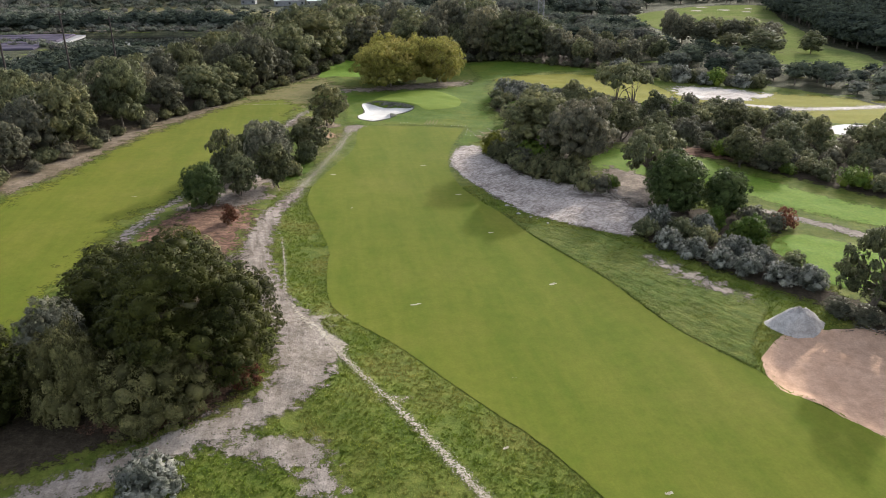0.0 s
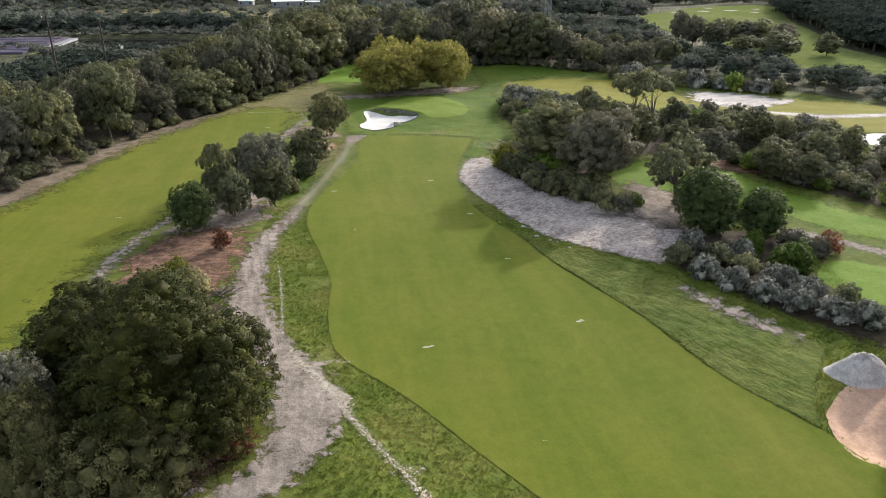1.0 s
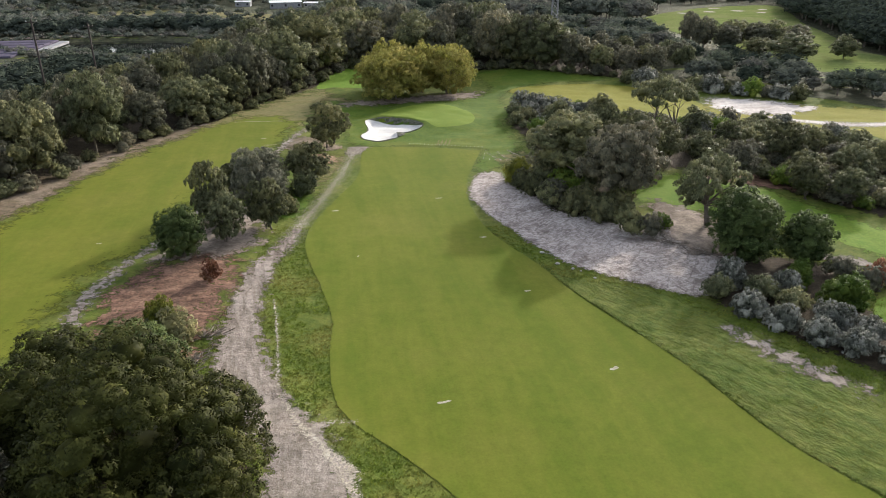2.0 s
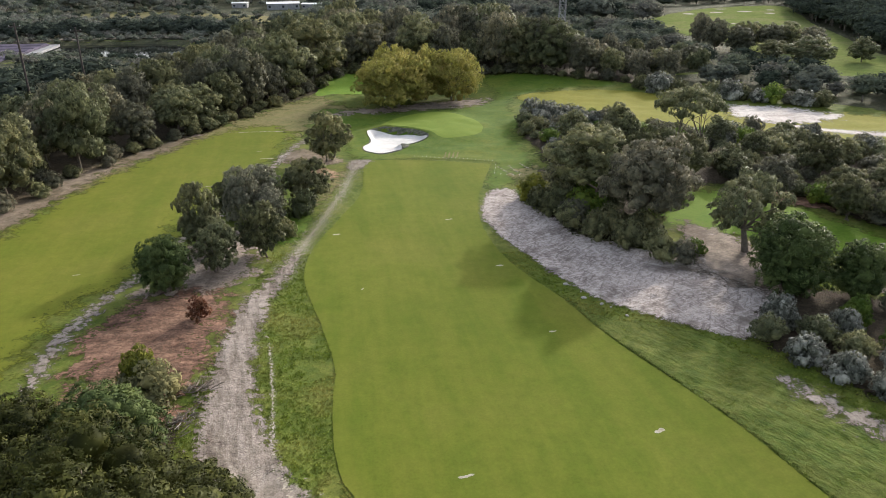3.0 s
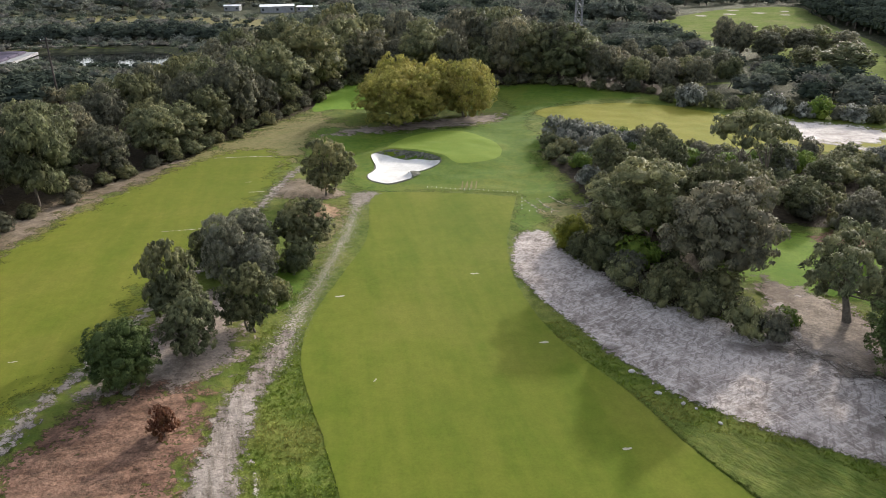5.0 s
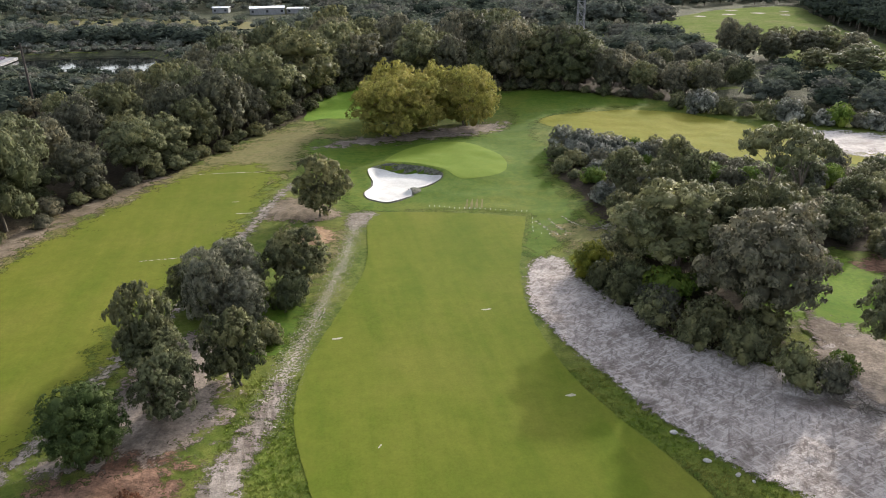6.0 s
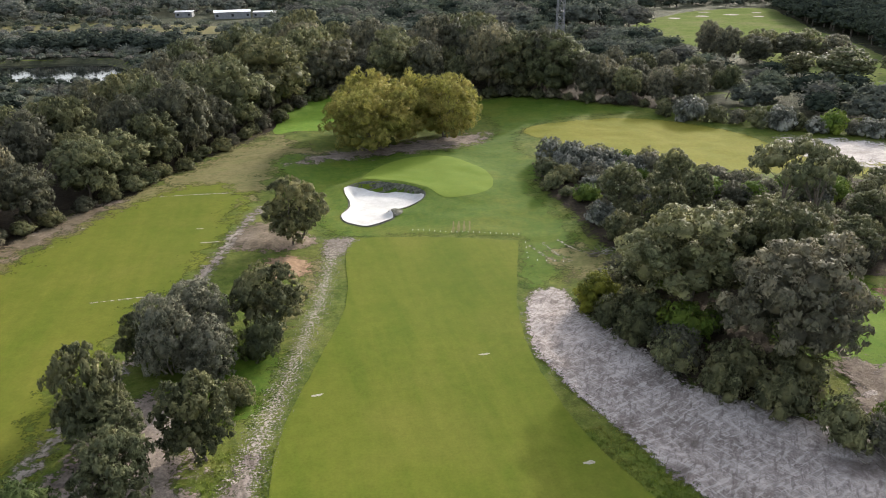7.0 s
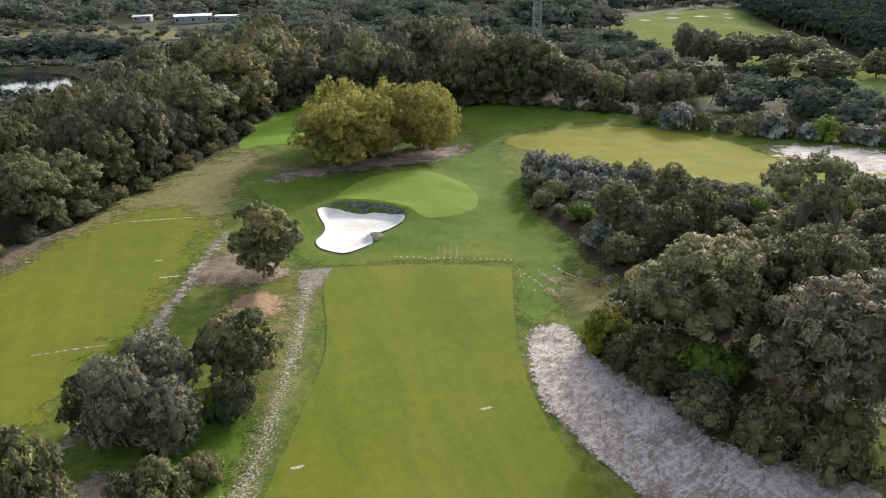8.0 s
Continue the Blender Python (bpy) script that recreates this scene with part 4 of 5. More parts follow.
def leaves(rng, C, rad, out, flat, count, size, spread=0.45, slim=0.62, face=0.85):
    """Leaf sprays over clumps: they lie over each clump's upper and outer side."""
    wt = rad ** 2
    k = rng.choice(len(C), count, p=wt / wt.sum())
    o = unit(out + (0, 0, 0.55))
    d = unit(rng.normal(size=(count, 3)) + face * 1.5 * o[k])
    p = C[k] + d * (rad[k] * (1 - 0.45 * rng.random(count) ** 2 + 0.13 * rng.normal(size=count)))[:, None] * (1, 1, flat)
    n = unit(d * (1, 1, 1 / flat) + spread * rng.normal(size=(count, 3)))
    t = unit(np.cross(n, rng.normal(size=(count, 3))))
    b = np.cross(n, t)
    s = (size * (0.55 + 0.9 * rng.random(count)))[:, None]
    v = np.stack([p - t * s * 0.5 + b * s * slim * 0.5, p - t * s * 0.5 - b * s * slim * 0.5, p + t * s * 0.7 - n * s * 0.12], 1)
    soft = unit(0.75 * d * (1, 1, 1 / flat) + 0.35 * n + 0.25 * out[k])
    return v.reshape(-1, 3), np.arange(count * 3).reshape(count, 3), np.repeat(soft, 3, 0)


def crown_mesh(rng, body, flat, count, size, core, fine=2, **kw):
    L, R, C, rad, out = body
    inner = unit(L - L.mean(0) + (0, 0, 0.3))
    v, f, soft = leaves(rng, np.vstack([C, L]), np.append(rad, R * core * 1.08), np.vstack([out, inner]), flat, count, size, **kw)
    bv, bf = BALLS[fine]
    vs, fs, ns, at = [v], [tuple(q) for q in f], [soft], len(v)
    for c, r in zip(L, R):
        vs.append(c + bv * (r * core * (1 + 0.12 * rng.normal(size=len(bv))))[:, None] * (1, 1, flat))
        fs += [tuple(q) for q in bf + at]
        ns.append(bv)
        at += len(bv)
    return np.concatenate(vs), fs, np.concatenate(ns)


def trunk_mesh(name, rng, height, fork, r0, ends, material, stems=1, lean=0.06):
    pieces = []
    tops = []
    for s in range(stems):
        a = rng.random() * 6.28
        off = np.array((math.cos(a), math.sin(a), 0)) * (0.0 if stems == 1 else height * 0.06)
        top = off * 2.2 + np.array((rng.normal() * lean * height, rng.normal() * lean * height, fork))
        mid = (off + top) / 2 + np.array((rng.normal(), rng.normal(), 0)) * lean * height * 0.4
        rs = r0 / math.sqrt(stems)
        pieces.append(tube([off - (0, 0, 0.3), off + (0, 0, 0.05), mid, top], [rs * 1.5, rs * 1.1, rs * 0.85, rs * 0.65], 7))
        tops.append(top)
    for e in ends:
        t = tops[int(rng.integers(len(tops)))]
        m = t + (e - t) * np.array((0.36, 0.36, 0.58)) + np.array((rng.normal(), rng.normal(), rng.normal() * 0.5)) * 0.04 * height
        rs = r0 * 0.45 / math.sqrt(stems)
        pieces.append(tube([t - (0, 0, 0.2), m, e], [rs, rs * 0.6, rs * 0.18], 5))
    return mesh_of(name, *join(pieces), [material])


KINDS = {}


def kind_tree(kind, variant, h, w, base, n, lobe, clump, flat, count, size, leaf, bark, fork=None, r0=0.25, stems=1, core=0.74, limbs=8, low=-0.4, gap=0.2, heart=0.0, taper=0.0, **kw):
    rng = np.random.default_rng(sum(map(ord, kind)) * 7 + 31 * variant)
    body = crown_body(rng, h, w, base, n, lobe, clump, flat, low, gap, heart, taper)
    v, f, soft = crown_mesh(rng, body, flat, count, size, core, **kw)
    lo, hi = np.percentile(v[:, 2], 0.5), np.percentile(v[:, 2], 99.7)
    wide = np.percentile(np.hypot(v[:, 0], v[:, 1]), 97)
    fit = lambda p: np.column_stack([p[:, :2] * (w / 2) / wide, base + (p[:, 2] - lo) * (h - base) / (hi - lo)])
    crown = mesh_of(kind + "_crown", fit(v), f, [leaf])
    crown.normals_split_custom_set_from_vertices(soft.tolist())  # leaves take the light of their clump
    ends = fit(body[0])
    pick = ends[rng.permutation(len(ends))[:limbs]] if limbs else []
    trunk = trunk_mesh(kind + "_trunk", rng, h, fork or base * 0.9 + 0.3, r0, pick, bark, stems)
    KINDS.setdefault(kind, []).append((h, w, trunk, crown))


for v in range(4):
    kind_tree("gum", v, 11, 10, 3.0, 17, 1.75, 0.62, 0.72, 17000, 0.27, (L_GUM, L_BROWN, L_SHRUB, L_GUM)[v], M_BARK, fork=2.6, r0=0.26, core=0.52, limbs=18, low=-0.35, gap=0.35, stems=2, heart=0.38, taper=0.40)
for v in range(6):
    kind_tree("wood_gum", v, 13, 12, 2.0, 17, 2.3, 0.95, 0.74, 6400, 0.47, (L_WOOD, L_GUM, L_BROWN, L_WOOD, L_SHRUB, L_GUM)[v], M_BARK, fork=4.5, r0=0.26, core=0.58, limbs=9, low=-0.6, gap=0.3, heart=0.51, taper=0.35)
for v in range(6):
    kind_tree("wood_inner", v, 13, 12, 4.0, 12, 2.5, 1.05, 0.70, 4200, 0.52, (L_WOOD, L_GUM, L_BROWN, L_WOOD, L_SHRUB, L_GUM)[v], M_BARK, fork=4.5, r0=0.22, core=0.60, limbs=4, low=-0.15, gap=0.3, heart=0.59)
for v in range(2):
    kind_tree("umbrella", v, 14, 13, 10.0, 15, 1.35, 0.55, 0.55, 8200, 0.29, L_GUM, M_BARK, fork=6.0, r0=0.30, core=0.45, limbs=15, low=0.05, gap=0.45, stems=2)
kind_tree("open_gum", 0, 11, 11, 3.0, 17, 1.35, 0.52, 0.75, 11500, 0.26, L_GUM, M_BARK, fork=3.2, r0=0.46, core=0.45, limbs=17, low=-0.3, gap=0.5, stems=1, taper=0.50)
for v in range(2):
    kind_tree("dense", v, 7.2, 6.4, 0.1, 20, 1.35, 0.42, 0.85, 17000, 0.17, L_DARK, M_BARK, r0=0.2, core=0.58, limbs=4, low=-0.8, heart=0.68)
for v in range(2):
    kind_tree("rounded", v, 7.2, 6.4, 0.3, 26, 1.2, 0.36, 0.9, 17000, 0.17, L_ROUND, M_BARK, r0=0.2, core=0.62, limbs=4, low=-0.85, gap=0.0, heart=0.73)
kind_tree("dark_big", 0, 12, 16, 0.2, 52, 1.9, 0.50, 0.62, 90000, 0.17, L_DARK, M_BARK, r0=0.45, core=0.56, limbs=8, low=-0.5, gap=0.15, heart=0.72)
for v in range(4):
    kind_tree("small_gum", v, 7, 5.8, 1.1, 18, 0.85, 0.36, 0.8, 8200, 0.24, (L_SHRUB, L_GUM, L_SHRUB, L_GUM)[v], M_BARK, fork=1.5, r0=0.17, core=0.42, limbs=14, low=-0.5, gap=0.4, stems=2, heart=0.26, taper=0.60)
for v in range(2):
    kind_tree("grey_tea_tree", v, 8.5, 7.5, 0.2, 24, 1.25, 0.45, 0.95, 15000, 0.21, L_OLIVE, M_BARK_PALE, fork=1.5, r0=0.2, core=0.52, limbs=12, low=-0.7, gap=0.0, stems=3, heart=0.59, spread=0.75)
for v in range(3):
    kind_tree("plane", v, 13.5, 17, 1.6, 44, 1.7, 0.58, 0.8, 24000, 0.29, L_PLANE, M_BARK, fork=2.0, r0=0.4, core=0.48, limbs=26, stems=2, low=-0.5, gap=0.25, heart=0.51, taper=0.35)
for v in range(4):
    kind_tree("scrub", v, 3.6, 5.0, 0.0, 9, 1.15, 0.46, 0.75, 1900, 0.27, (L_SHRUB, L_BROWN, L_GUM, L_BRIGHT)[v], M_BARK, fork=0.5, r0=0.1, stems=3, core=0.64, limbs=3, low=-0.3, heart=0.68)
for v in range(3):
    kind_tree("grey_shrub", v, 2.6, 3.8, 0.0, 13, 0.7, 0.26, 0.8, 4600, 0.15, L_GREY, M_BARK, fork=0.4, r0=0.07, stems=3, core=0.66, limbs=4, low=-0.3, gap=0.3, heart=0.68)
kind_tree("bright_bush", 0, 4.0, 4.4, 0.0, 16, 0.85, 0.32, 0.85, 7000, 0.17, L_BRIGHT, M_BARK, fork=0.4, r0=0.1, stems=3, core=0.66, limbs=5, low=-0.4, heart=0.72)
kind_tree("yellow_bush", 0, 3.0, 4.0, 0.0, 14, 0.75, 0.28, 0.8, 5000, 0.16, L_YELLOW, M_BARK, fork=0.4, r0=0.08, stems=3, core=0.64, limbs=5, low=-0.3, heart=0.68)
kind_tree("red_bush", 0, 2.6, 2.4, 0.0, 12, 0.45, 0.22, 0.9, 2200, 0.14, L_RED, M_BARK, fork=0.5, r0=0.06, stems=3, core=0.4, limbs=10, low=-0.4)
kind_tree("olive_bush", 0, 5.0, 7.0, 0.0, 26, 1.05, 0.46, 0.85, 24000, 0.13, L_FRONT, M_BARK, fork=0.5, r0=0.12, stems=4, core=0.62, limbs=6, low=-0.4, gap=0.0, heart=0.72)

place_rng = random.Random(5)


def plant(kind, x, y, h, w, name, label, category="tree", group="", variant=None, turn=None):
    """A tree or bush: an Empty at its foot with a trunk and a crown."""
    options = KINDS[kind]
    h0, w0, trunk, crown = options[place_rng.randrange(len(options)) if variant is None else variant % len(options)]
    root = tagged(new(name), label, category, group)
    root.matrix_basis = pose(x, y, float(ground_z(np.float64(x), np.float64(y))), 0, 0, place_rng.uniform(0, 360) if turn is None else turn) @ Matrix.Diagonal((w / w0, w / w0, h / h0, 1))
    for nm, me in (("trunk" if category == "tree" else "stems", trunk), ("crown", crown)):
        ob = new(nm, me)
        ob.parent = root
    return root


ROW = "row of trees between the fairways"
plant("rounded", -34.8, 99.4, 6.7, 6.0, "rounded_tree", "dense rounded dark green tree beside the sand path", group=ROW)
plant("red_bush", -29.3, 93.0, 2.8, 2.4, "red_bush", "small reddish brown bush on bark litter", "bush")
plant("small_gum", -30.5, 104.6, 6.4, 5.6, "small_tree", "small open-crowned grey-green tree on bare soil", group=ROW, variant=1)
plant("small_gum", -26.6, 110.0, 7.0, 5.6, "small_tree", "small dark green tree with a forked trunk", group=ROW, variant=0)
plant("small_gum", -34.9, 111.9, 8.3, 5.4, "small_tree", "upright dark green tree beside the fairway", group=ROW, variant=2)
plant("small_gum", -33.2, 110.9, 4.8, 5.4, "small_tree", "spreading green tree with thin limbs", group=ROW, variant=1)
plant("grey_tea_tree", -32.1, 122.3, 8.0, 5.8, "tea_tree", "tall pale grey tea tree with hanging foliage", group=ROW, variant=0)
plant("grey_tea_tree", -28.6, 122.2, 5.6, 5.4, "tea_tree", "lower grey-olive tea tree beside the tall one", group=ROW, variant=1)
plant("grey_tea_tree", -30.6, 127.6, 6.8, 6.8, "tea_tree", "grey tea tree behind the tall one", group=ROW, variant=1)
plant("small_gum", -35.0, 124.0, 4.9, 4.4, "small_tree", "low dark tree beside the grey tea trees", group=ROW, variant=0)
plant("scrub", -24.2, 125.6, 4.2, 4.8, "shrub", "olive green shrub below the dark tree", "shrub", variant=2)
plant("small_gum", -24.6, 130.4, 7.2, 7.2, "small_tree", "bushy dark green tree at the row's end", group=ROW, variant=0)
plant("scrub", -25.3, 117.2, 2.9, 3.4, "shrub", "low rounded dark shrub under the trees", "shrub", variant=0)
plant("small_gum", -24.3, 152.6, 8.6, 8.6, "lone_tree", "lone dark green tree on a dry mound", group=ROW, variant=2)
plant("yellow_bush", -30.6, 80.6, 4.2, 3.8, "flowering_bush", "bush with yellow-green tips beside the track", "bush")
plant("scrub", -29.0, 79.0, 3.8, 6.0, "shrub", "dark grey-green shrub beside the track", "shrub", variant=0)
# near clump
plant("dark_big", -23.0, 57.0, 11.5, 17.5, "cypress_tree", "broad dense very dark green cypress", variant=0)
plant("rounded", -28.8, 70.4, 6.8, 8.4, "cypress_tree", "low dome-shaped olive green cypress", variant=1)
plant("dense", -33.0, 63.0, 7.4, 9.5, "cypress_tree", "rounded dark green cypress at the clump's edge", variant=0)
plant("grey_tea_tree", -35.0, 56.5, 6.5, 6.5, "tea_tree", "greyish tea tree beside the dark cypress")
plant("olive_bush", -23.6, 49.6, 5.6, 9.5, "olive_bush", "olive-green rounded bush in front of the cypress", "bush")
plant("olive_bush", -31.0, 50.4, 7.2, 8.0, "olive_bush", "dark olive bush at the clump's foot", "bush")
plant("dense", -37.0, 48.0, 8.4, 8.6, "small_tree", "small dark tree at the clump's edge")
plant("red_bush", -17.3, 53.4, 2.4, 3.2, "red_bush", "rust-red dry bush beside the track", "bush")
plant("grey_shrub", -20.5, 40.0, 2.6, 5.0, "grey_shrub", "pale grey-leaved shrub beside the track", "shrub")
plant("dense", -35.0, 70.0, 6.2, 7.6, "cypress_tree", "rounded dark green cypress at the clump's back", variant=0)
# plane trees behind the green
PL = "plane trees behind the green"
plant("plane", -15.0, 200.5, 12.4, 19.5, "plane_tree", "broad yellow-green plane tree in early autumn leaf", group=PL, variant=0)
plant("plane", -0.8, 209.0, 12.5, 16.0, "plane_tree", "rounded golden-green plane tree", group=PL, variant=1)
plant("plane", -8.5, 210.0, 13.0, 12.0, "plane_tree", "yellow-green plane tree between its neighbours", group=PL, variant=2)
plant("plane", -16.5, 212.0, 13.2, 15.0, "plane_tree", "yellow-green plane tree behind the others", group=PL, variant=2)
# right of the fairway
TH = "trees of the thicket"
plant("gum", 17.6, 129.5, 11.4, 14.0, "eucalyptus_tree", "broad dark eucalyptus above the sandy waste", group=TH, variant=0)
plant("gum", 23.0, 118.0, 12.2, 12.5, "eucalyptus_tree", "tall brownish-green eucalyptus above the waste", group=TH, variant=1)
plant("gum", 25.5, 127.0, 11.5, 11.0, "eucalyptus_tree", "dark eucalyptus inside the thicket", group=TH, variant=2)
plant("open_gum", 32.8, 109.4, 9.9, 10.4, "eucalyptus_tree", "open eucalyptus with forked dark trunks on bare sand", group=TH, variant=0)
plant("rounded", 33.8, 99.5, 8.6, 9.3, "rounded_tree", "dense dark rounded tree above grey shrubs", group=TH)
plant("rounded", 40.2, 97.5, 6.6, 6.6, "rounded_tree", "smaller dense dark tree above the shrubs", group=TH)
plant("gum", 34.6, 138.6, 7.6, 8.5, "eucalyptus_tree", "bushy dark eucalyptus below the flat-topped one", group=TH, variant=2)
plant("umbrella", 34.8, 141.6, 14.7, 12.3, "eucalyptus_tree", "tall flat-topped eucalyptus with open crown", group=TH, variant=0)
plant("open_gum", 44.6, 67.0, 9.4, 8.6, "eucalyptus_tree", "dark eucalyptus with bare trunks beside the sand heap", group=TH, variant=0)
plant("gum", 49.5, 64.0, 9.0, 8.0, "eucalyptus_tree", "eucalyptus over dry scrub", group=TH, variant=2)
plant("bright_bush", 38.8, 85.5, 4.2, 5.2, "green_bush", "bright green rounded bush among grey shrubs", "bush")
plant("bright_bush", 36.5, 91.0, 3.4, 3.4, "green_bush", "yellow-green bush among grey shrubs", "bush")
plant("bright_bush", 39.8, 161.3, 3.4, 4.8, "green_bush", "fresh yellow-green bush in the scrub", "bush")
plant("yellow_bush", 9.6, 132.0, 3.9, 5.4, "flowering_bush", "yellow-tipped bush at the sandy waste's head", "bush")
plant("red_bush", 46.5, 92.0, 2.8, 3.4, "red_bush", "rust-brown dry bush beside the path", "bush")
GS = "grey shrubs along the rough"
for x, y, h, w in ((26.8, 88.2, 3.0, 4.4), (29.2, 91.5, 3.2, 4.6), (28.6, 84.6, 2.8, 4.4), (31.0, 87.5, 3.0, 4.8), (30.8, 81.6, 2.6, 4.2), (33.2, 84.6, 3.0, 4.6), (33.2, 78.9, 2.6, 4.2),
                   (35.8, 81.6, 2.9, 4.6), (35.6, 76.6, 2.4, 4.0), (37.8, 78.8, 2.6, 4.0), (34.2, 89.0, 3.0, 4.2), (38.6, 74.6, 2.4, 4.4), (40.8, 77.0, 2.8, 4.0), (41.2, 73.2, 2.6, 4.4)):
    if int(10 * (x + y)) % 5 in (0, 3):
        plant("scrub", x, y, h, w * 0.9, "shrub", "dark olive shrub among the silvery ones", "shrub", GS, variant=2)
    else:
        plant("grey_shrub", x, y, h, w * 0.92, "grey_shrub", "silvery grey-leaved rounded coastal shrub", "shrub", GS)
for x, y, h, w in ((44.5, 91.0, 2.6, 3.4), (42.6, 93.5, 2.6, 4.0), (47.6, 68.5, 2.4, 5.0), (43.0, 64.5, 1.8, 4.0), (46.2, 62.8, 1.8, 4.0), (41.2, 66.6, 1.8, 4.0), (52.0, 69.5, 3.0, 5.0)):
    plant("scrub", x, y, h, w, "shrub", "brownish-green scrubby shrub in the rough", "shrub", GS, variant=1)
for x, y, h, w in ((15.6, 186.0, 4.2, 6.0), (18.5, 182.5, 4.2, 6.0), (21.5, 180.5, 3.6, 5.5), (24.5, 178.5, 3.6, 5.5), (20.5, 176.0, 3.4, 5.0), (27.5, 176.5, 3.2, 5.0), (24.0, 173.5, 3.0, 5.0), (17.0, 178.5, 3.2, 4.6),
                   (51.8, 214.5, 5.2, 7.5), (66.0, 203.5, 4.8, 6.5), (71.5, 200.0, 3.2, 5.0), (80.0, 195.5, 3.6, 6.0)):
    plant("grey_shrub", x, y, h, w, "grey_shrub", "silvery grey shrub at the edge of mown turf", "shrub", "grey shrubs round the green")


for x, y, h, w, v in ((56.0, 212.0, 4.0, 5.5, 0), (60.0, 209.5, 3.2, 4.5, 1), (62.5, 206.5, 4.4, 6.0, 2), (69.0, 203.0, 3.8, 5.0, 0), (74.5, 199.5, 4.6, 6.5, 3), (77.5, 197.5, 3.0, 4.5, 1), (84.0, 194.0, 4.2, 6.0, 0), (54.0, 217.0, 5.0, 6.0, 2), (48.0, 219.5, 3.4, 4.6, 0)):
    plant("scrub", x, y, h, w, "edge_shrub", "rounded scrub bush beside the back fairway", "shrub", "scrub beside the back fairway", v)


def scatter(area, gap, seed, keep_out=(), margin=0.5, limit=500):
    """Places at least gap apart inside an outline."""
    rng = np.random.default_rng(seed)
    x0, y0, x1, y1 = area.box
    p = rng.uniform((x0, y0), (x1, y1), (14000, 2))
    ok = area.field(p[:, 0], p[:, 1], False) > margin
    for k in keep_out:
        ok &= k.field(p[:, 0], p[:, 1], False) < -margin
    out = []
    for q in p[ok]:
        if all((q[0] - o[0]) ** 2 + (q[1] - o[1]) ** 2 > gap * gap for o in out):
            out.append(q)
            if len(out) >= limit:
                break
    return out


big = [(17.6, 129.5), (21.8, 118.8), (25.5, 127.0), (32.2, 110.0), (34.8, 141.0)]
SCR = "scrub of the thicket"
for x, y in scatter(A["thicket_floor"], 3.5, 11, [A["waste"], A["right_waste"], A["right_bunker"], A["right_fairway"]], 1.2, 240):
    if min((x - bx) ** 2 + (y - by - 1.0) ** 2 for bx, by in big) < 16:
        continue
    h = place_rng.uniform(1.7, 3.8) * (1.2 if 10 < x < 30 and y < 140 else 1.0)
    k = place_rng.random()
    kind, v = ("scrub", place_rng.choice((0, 1, 2, 1, 2, 2, 0, 2, 1, 3))) if k < 0.86 or y < 150 else ("grey_shrub", None)
    lab = {0: "dark green dense scrub bush", 1: "brownish-green scrub bush", 2: "dark green dense scrub bush", 3: "fresh green scrub bush", None: "grey-leaved scrub bush"}[v]
    plant(kind, x, y, h, h * place_rng.uniform(1.3, 1.75), "scrub_bush", lab + " in the thicket", "bush", SCR, v)
for x, y in ((50, 150), (57, 141), (64, 146), (47, 158), (70, 133), (62, 128), (76, 124), (83, 132), (55, 128), (90, 128), (98, 134), (42, 140), (29, 155), (23, 150), (20, 160), (30, 166)):
    plant("small_gum", x, y, place_rng.uniform(5, 7.5), place_rng.uniform(5, 7), "small_tree", "dark green small tree rising from the scrub", group=SCR)
for x, y, h in ((44, 128.5, 7), (51, 120.5, 6.5), (56, 118, 5.5)):
    plant("gum", x, y, h, h * 0.95, "eucalyptus_tree", "slender eucalyptus at the edge of the grass", group=TH)

for x, y, h, w, k, v in ((21.5, 107.6, 3.8, 4.6, "scrub", 2), (24.2, 107.0, 3.0, 3.8, "scrub", 1), (19.0, 111.5, 4.2, 5.0, "scrub", 0), (15.5, 114.8, 3.8, 4.6, "scrub", 0), (12.6, 119.0, 3.6, 4.6, "scrub", 2), (11.2, 124.0, 3.4, 4.6, "scrub", 0),
                         (9.8, 128.0, 3.4, 4.4, "scrub", 0), (11.5, 134.5, 3.2, 4.6, "scrub", 0), (14.0, 138.5, 3.0, 4.4, "scrub", 1), (26.5, 109.0, 2.2, 3.0, "scrub", 3), (36.5, 103.5, 3.0, 4.0, "scrub", 0)):
    plant(k, x, y, h, w, "edge_shrub", "dark scrubby shrub at the sandy waste's edge", "shrub", SCR, v)


def brush(x, y, w, d, turn, label):
    """A heap of dead branches."""
    root = tagged(new("brush_heap"), label, "brush heap")
    root.matrix_basis = pose(x, y, float(ground_z(np.float64(x), np.float64(y))), 0, 0, turn)
    rng = np.random.default_rng(int(abs(x) * 10))
    for k in range(26):
        bm = bmesh.new()
        a = rng.normal() * 1.0 + (3.14 if rng.random() < 0.5 else 0)
        ln = 0.4 + rng.random() * 0.9
        px, py, pz = rng.normal() * w * 0.4, rng.normal() * d * 0.4, 0.08 + 0.35 * rng.random() ** 2
        ex, ey, ez = px + ln * math.cos(a), py + ln * math.sin(a), pz + 0.25 * rng.random()
        rod(bm, (px, py, pz), (ex, ey, ez), 0.05, 0.025, 5)
        for q in range(3):
            s = 0.3 + 0.2 * q
            mx, my, mz = px + (ex - px) * s, py + (ey - py) * s, pz + (ez - pz) * s
            b2 = a + rng.choice((-0.8, 0.8))
            rod(bm, (mx, my, mz), (mx + 0.5 * math.cos(b2), my + 0.5 * math.sin(b2), mz + 0.2), 0.025, 0.012, 4)
        part("branch", bm, M_BARK_PALE if k % 3 == 0 else M_BARK, root)


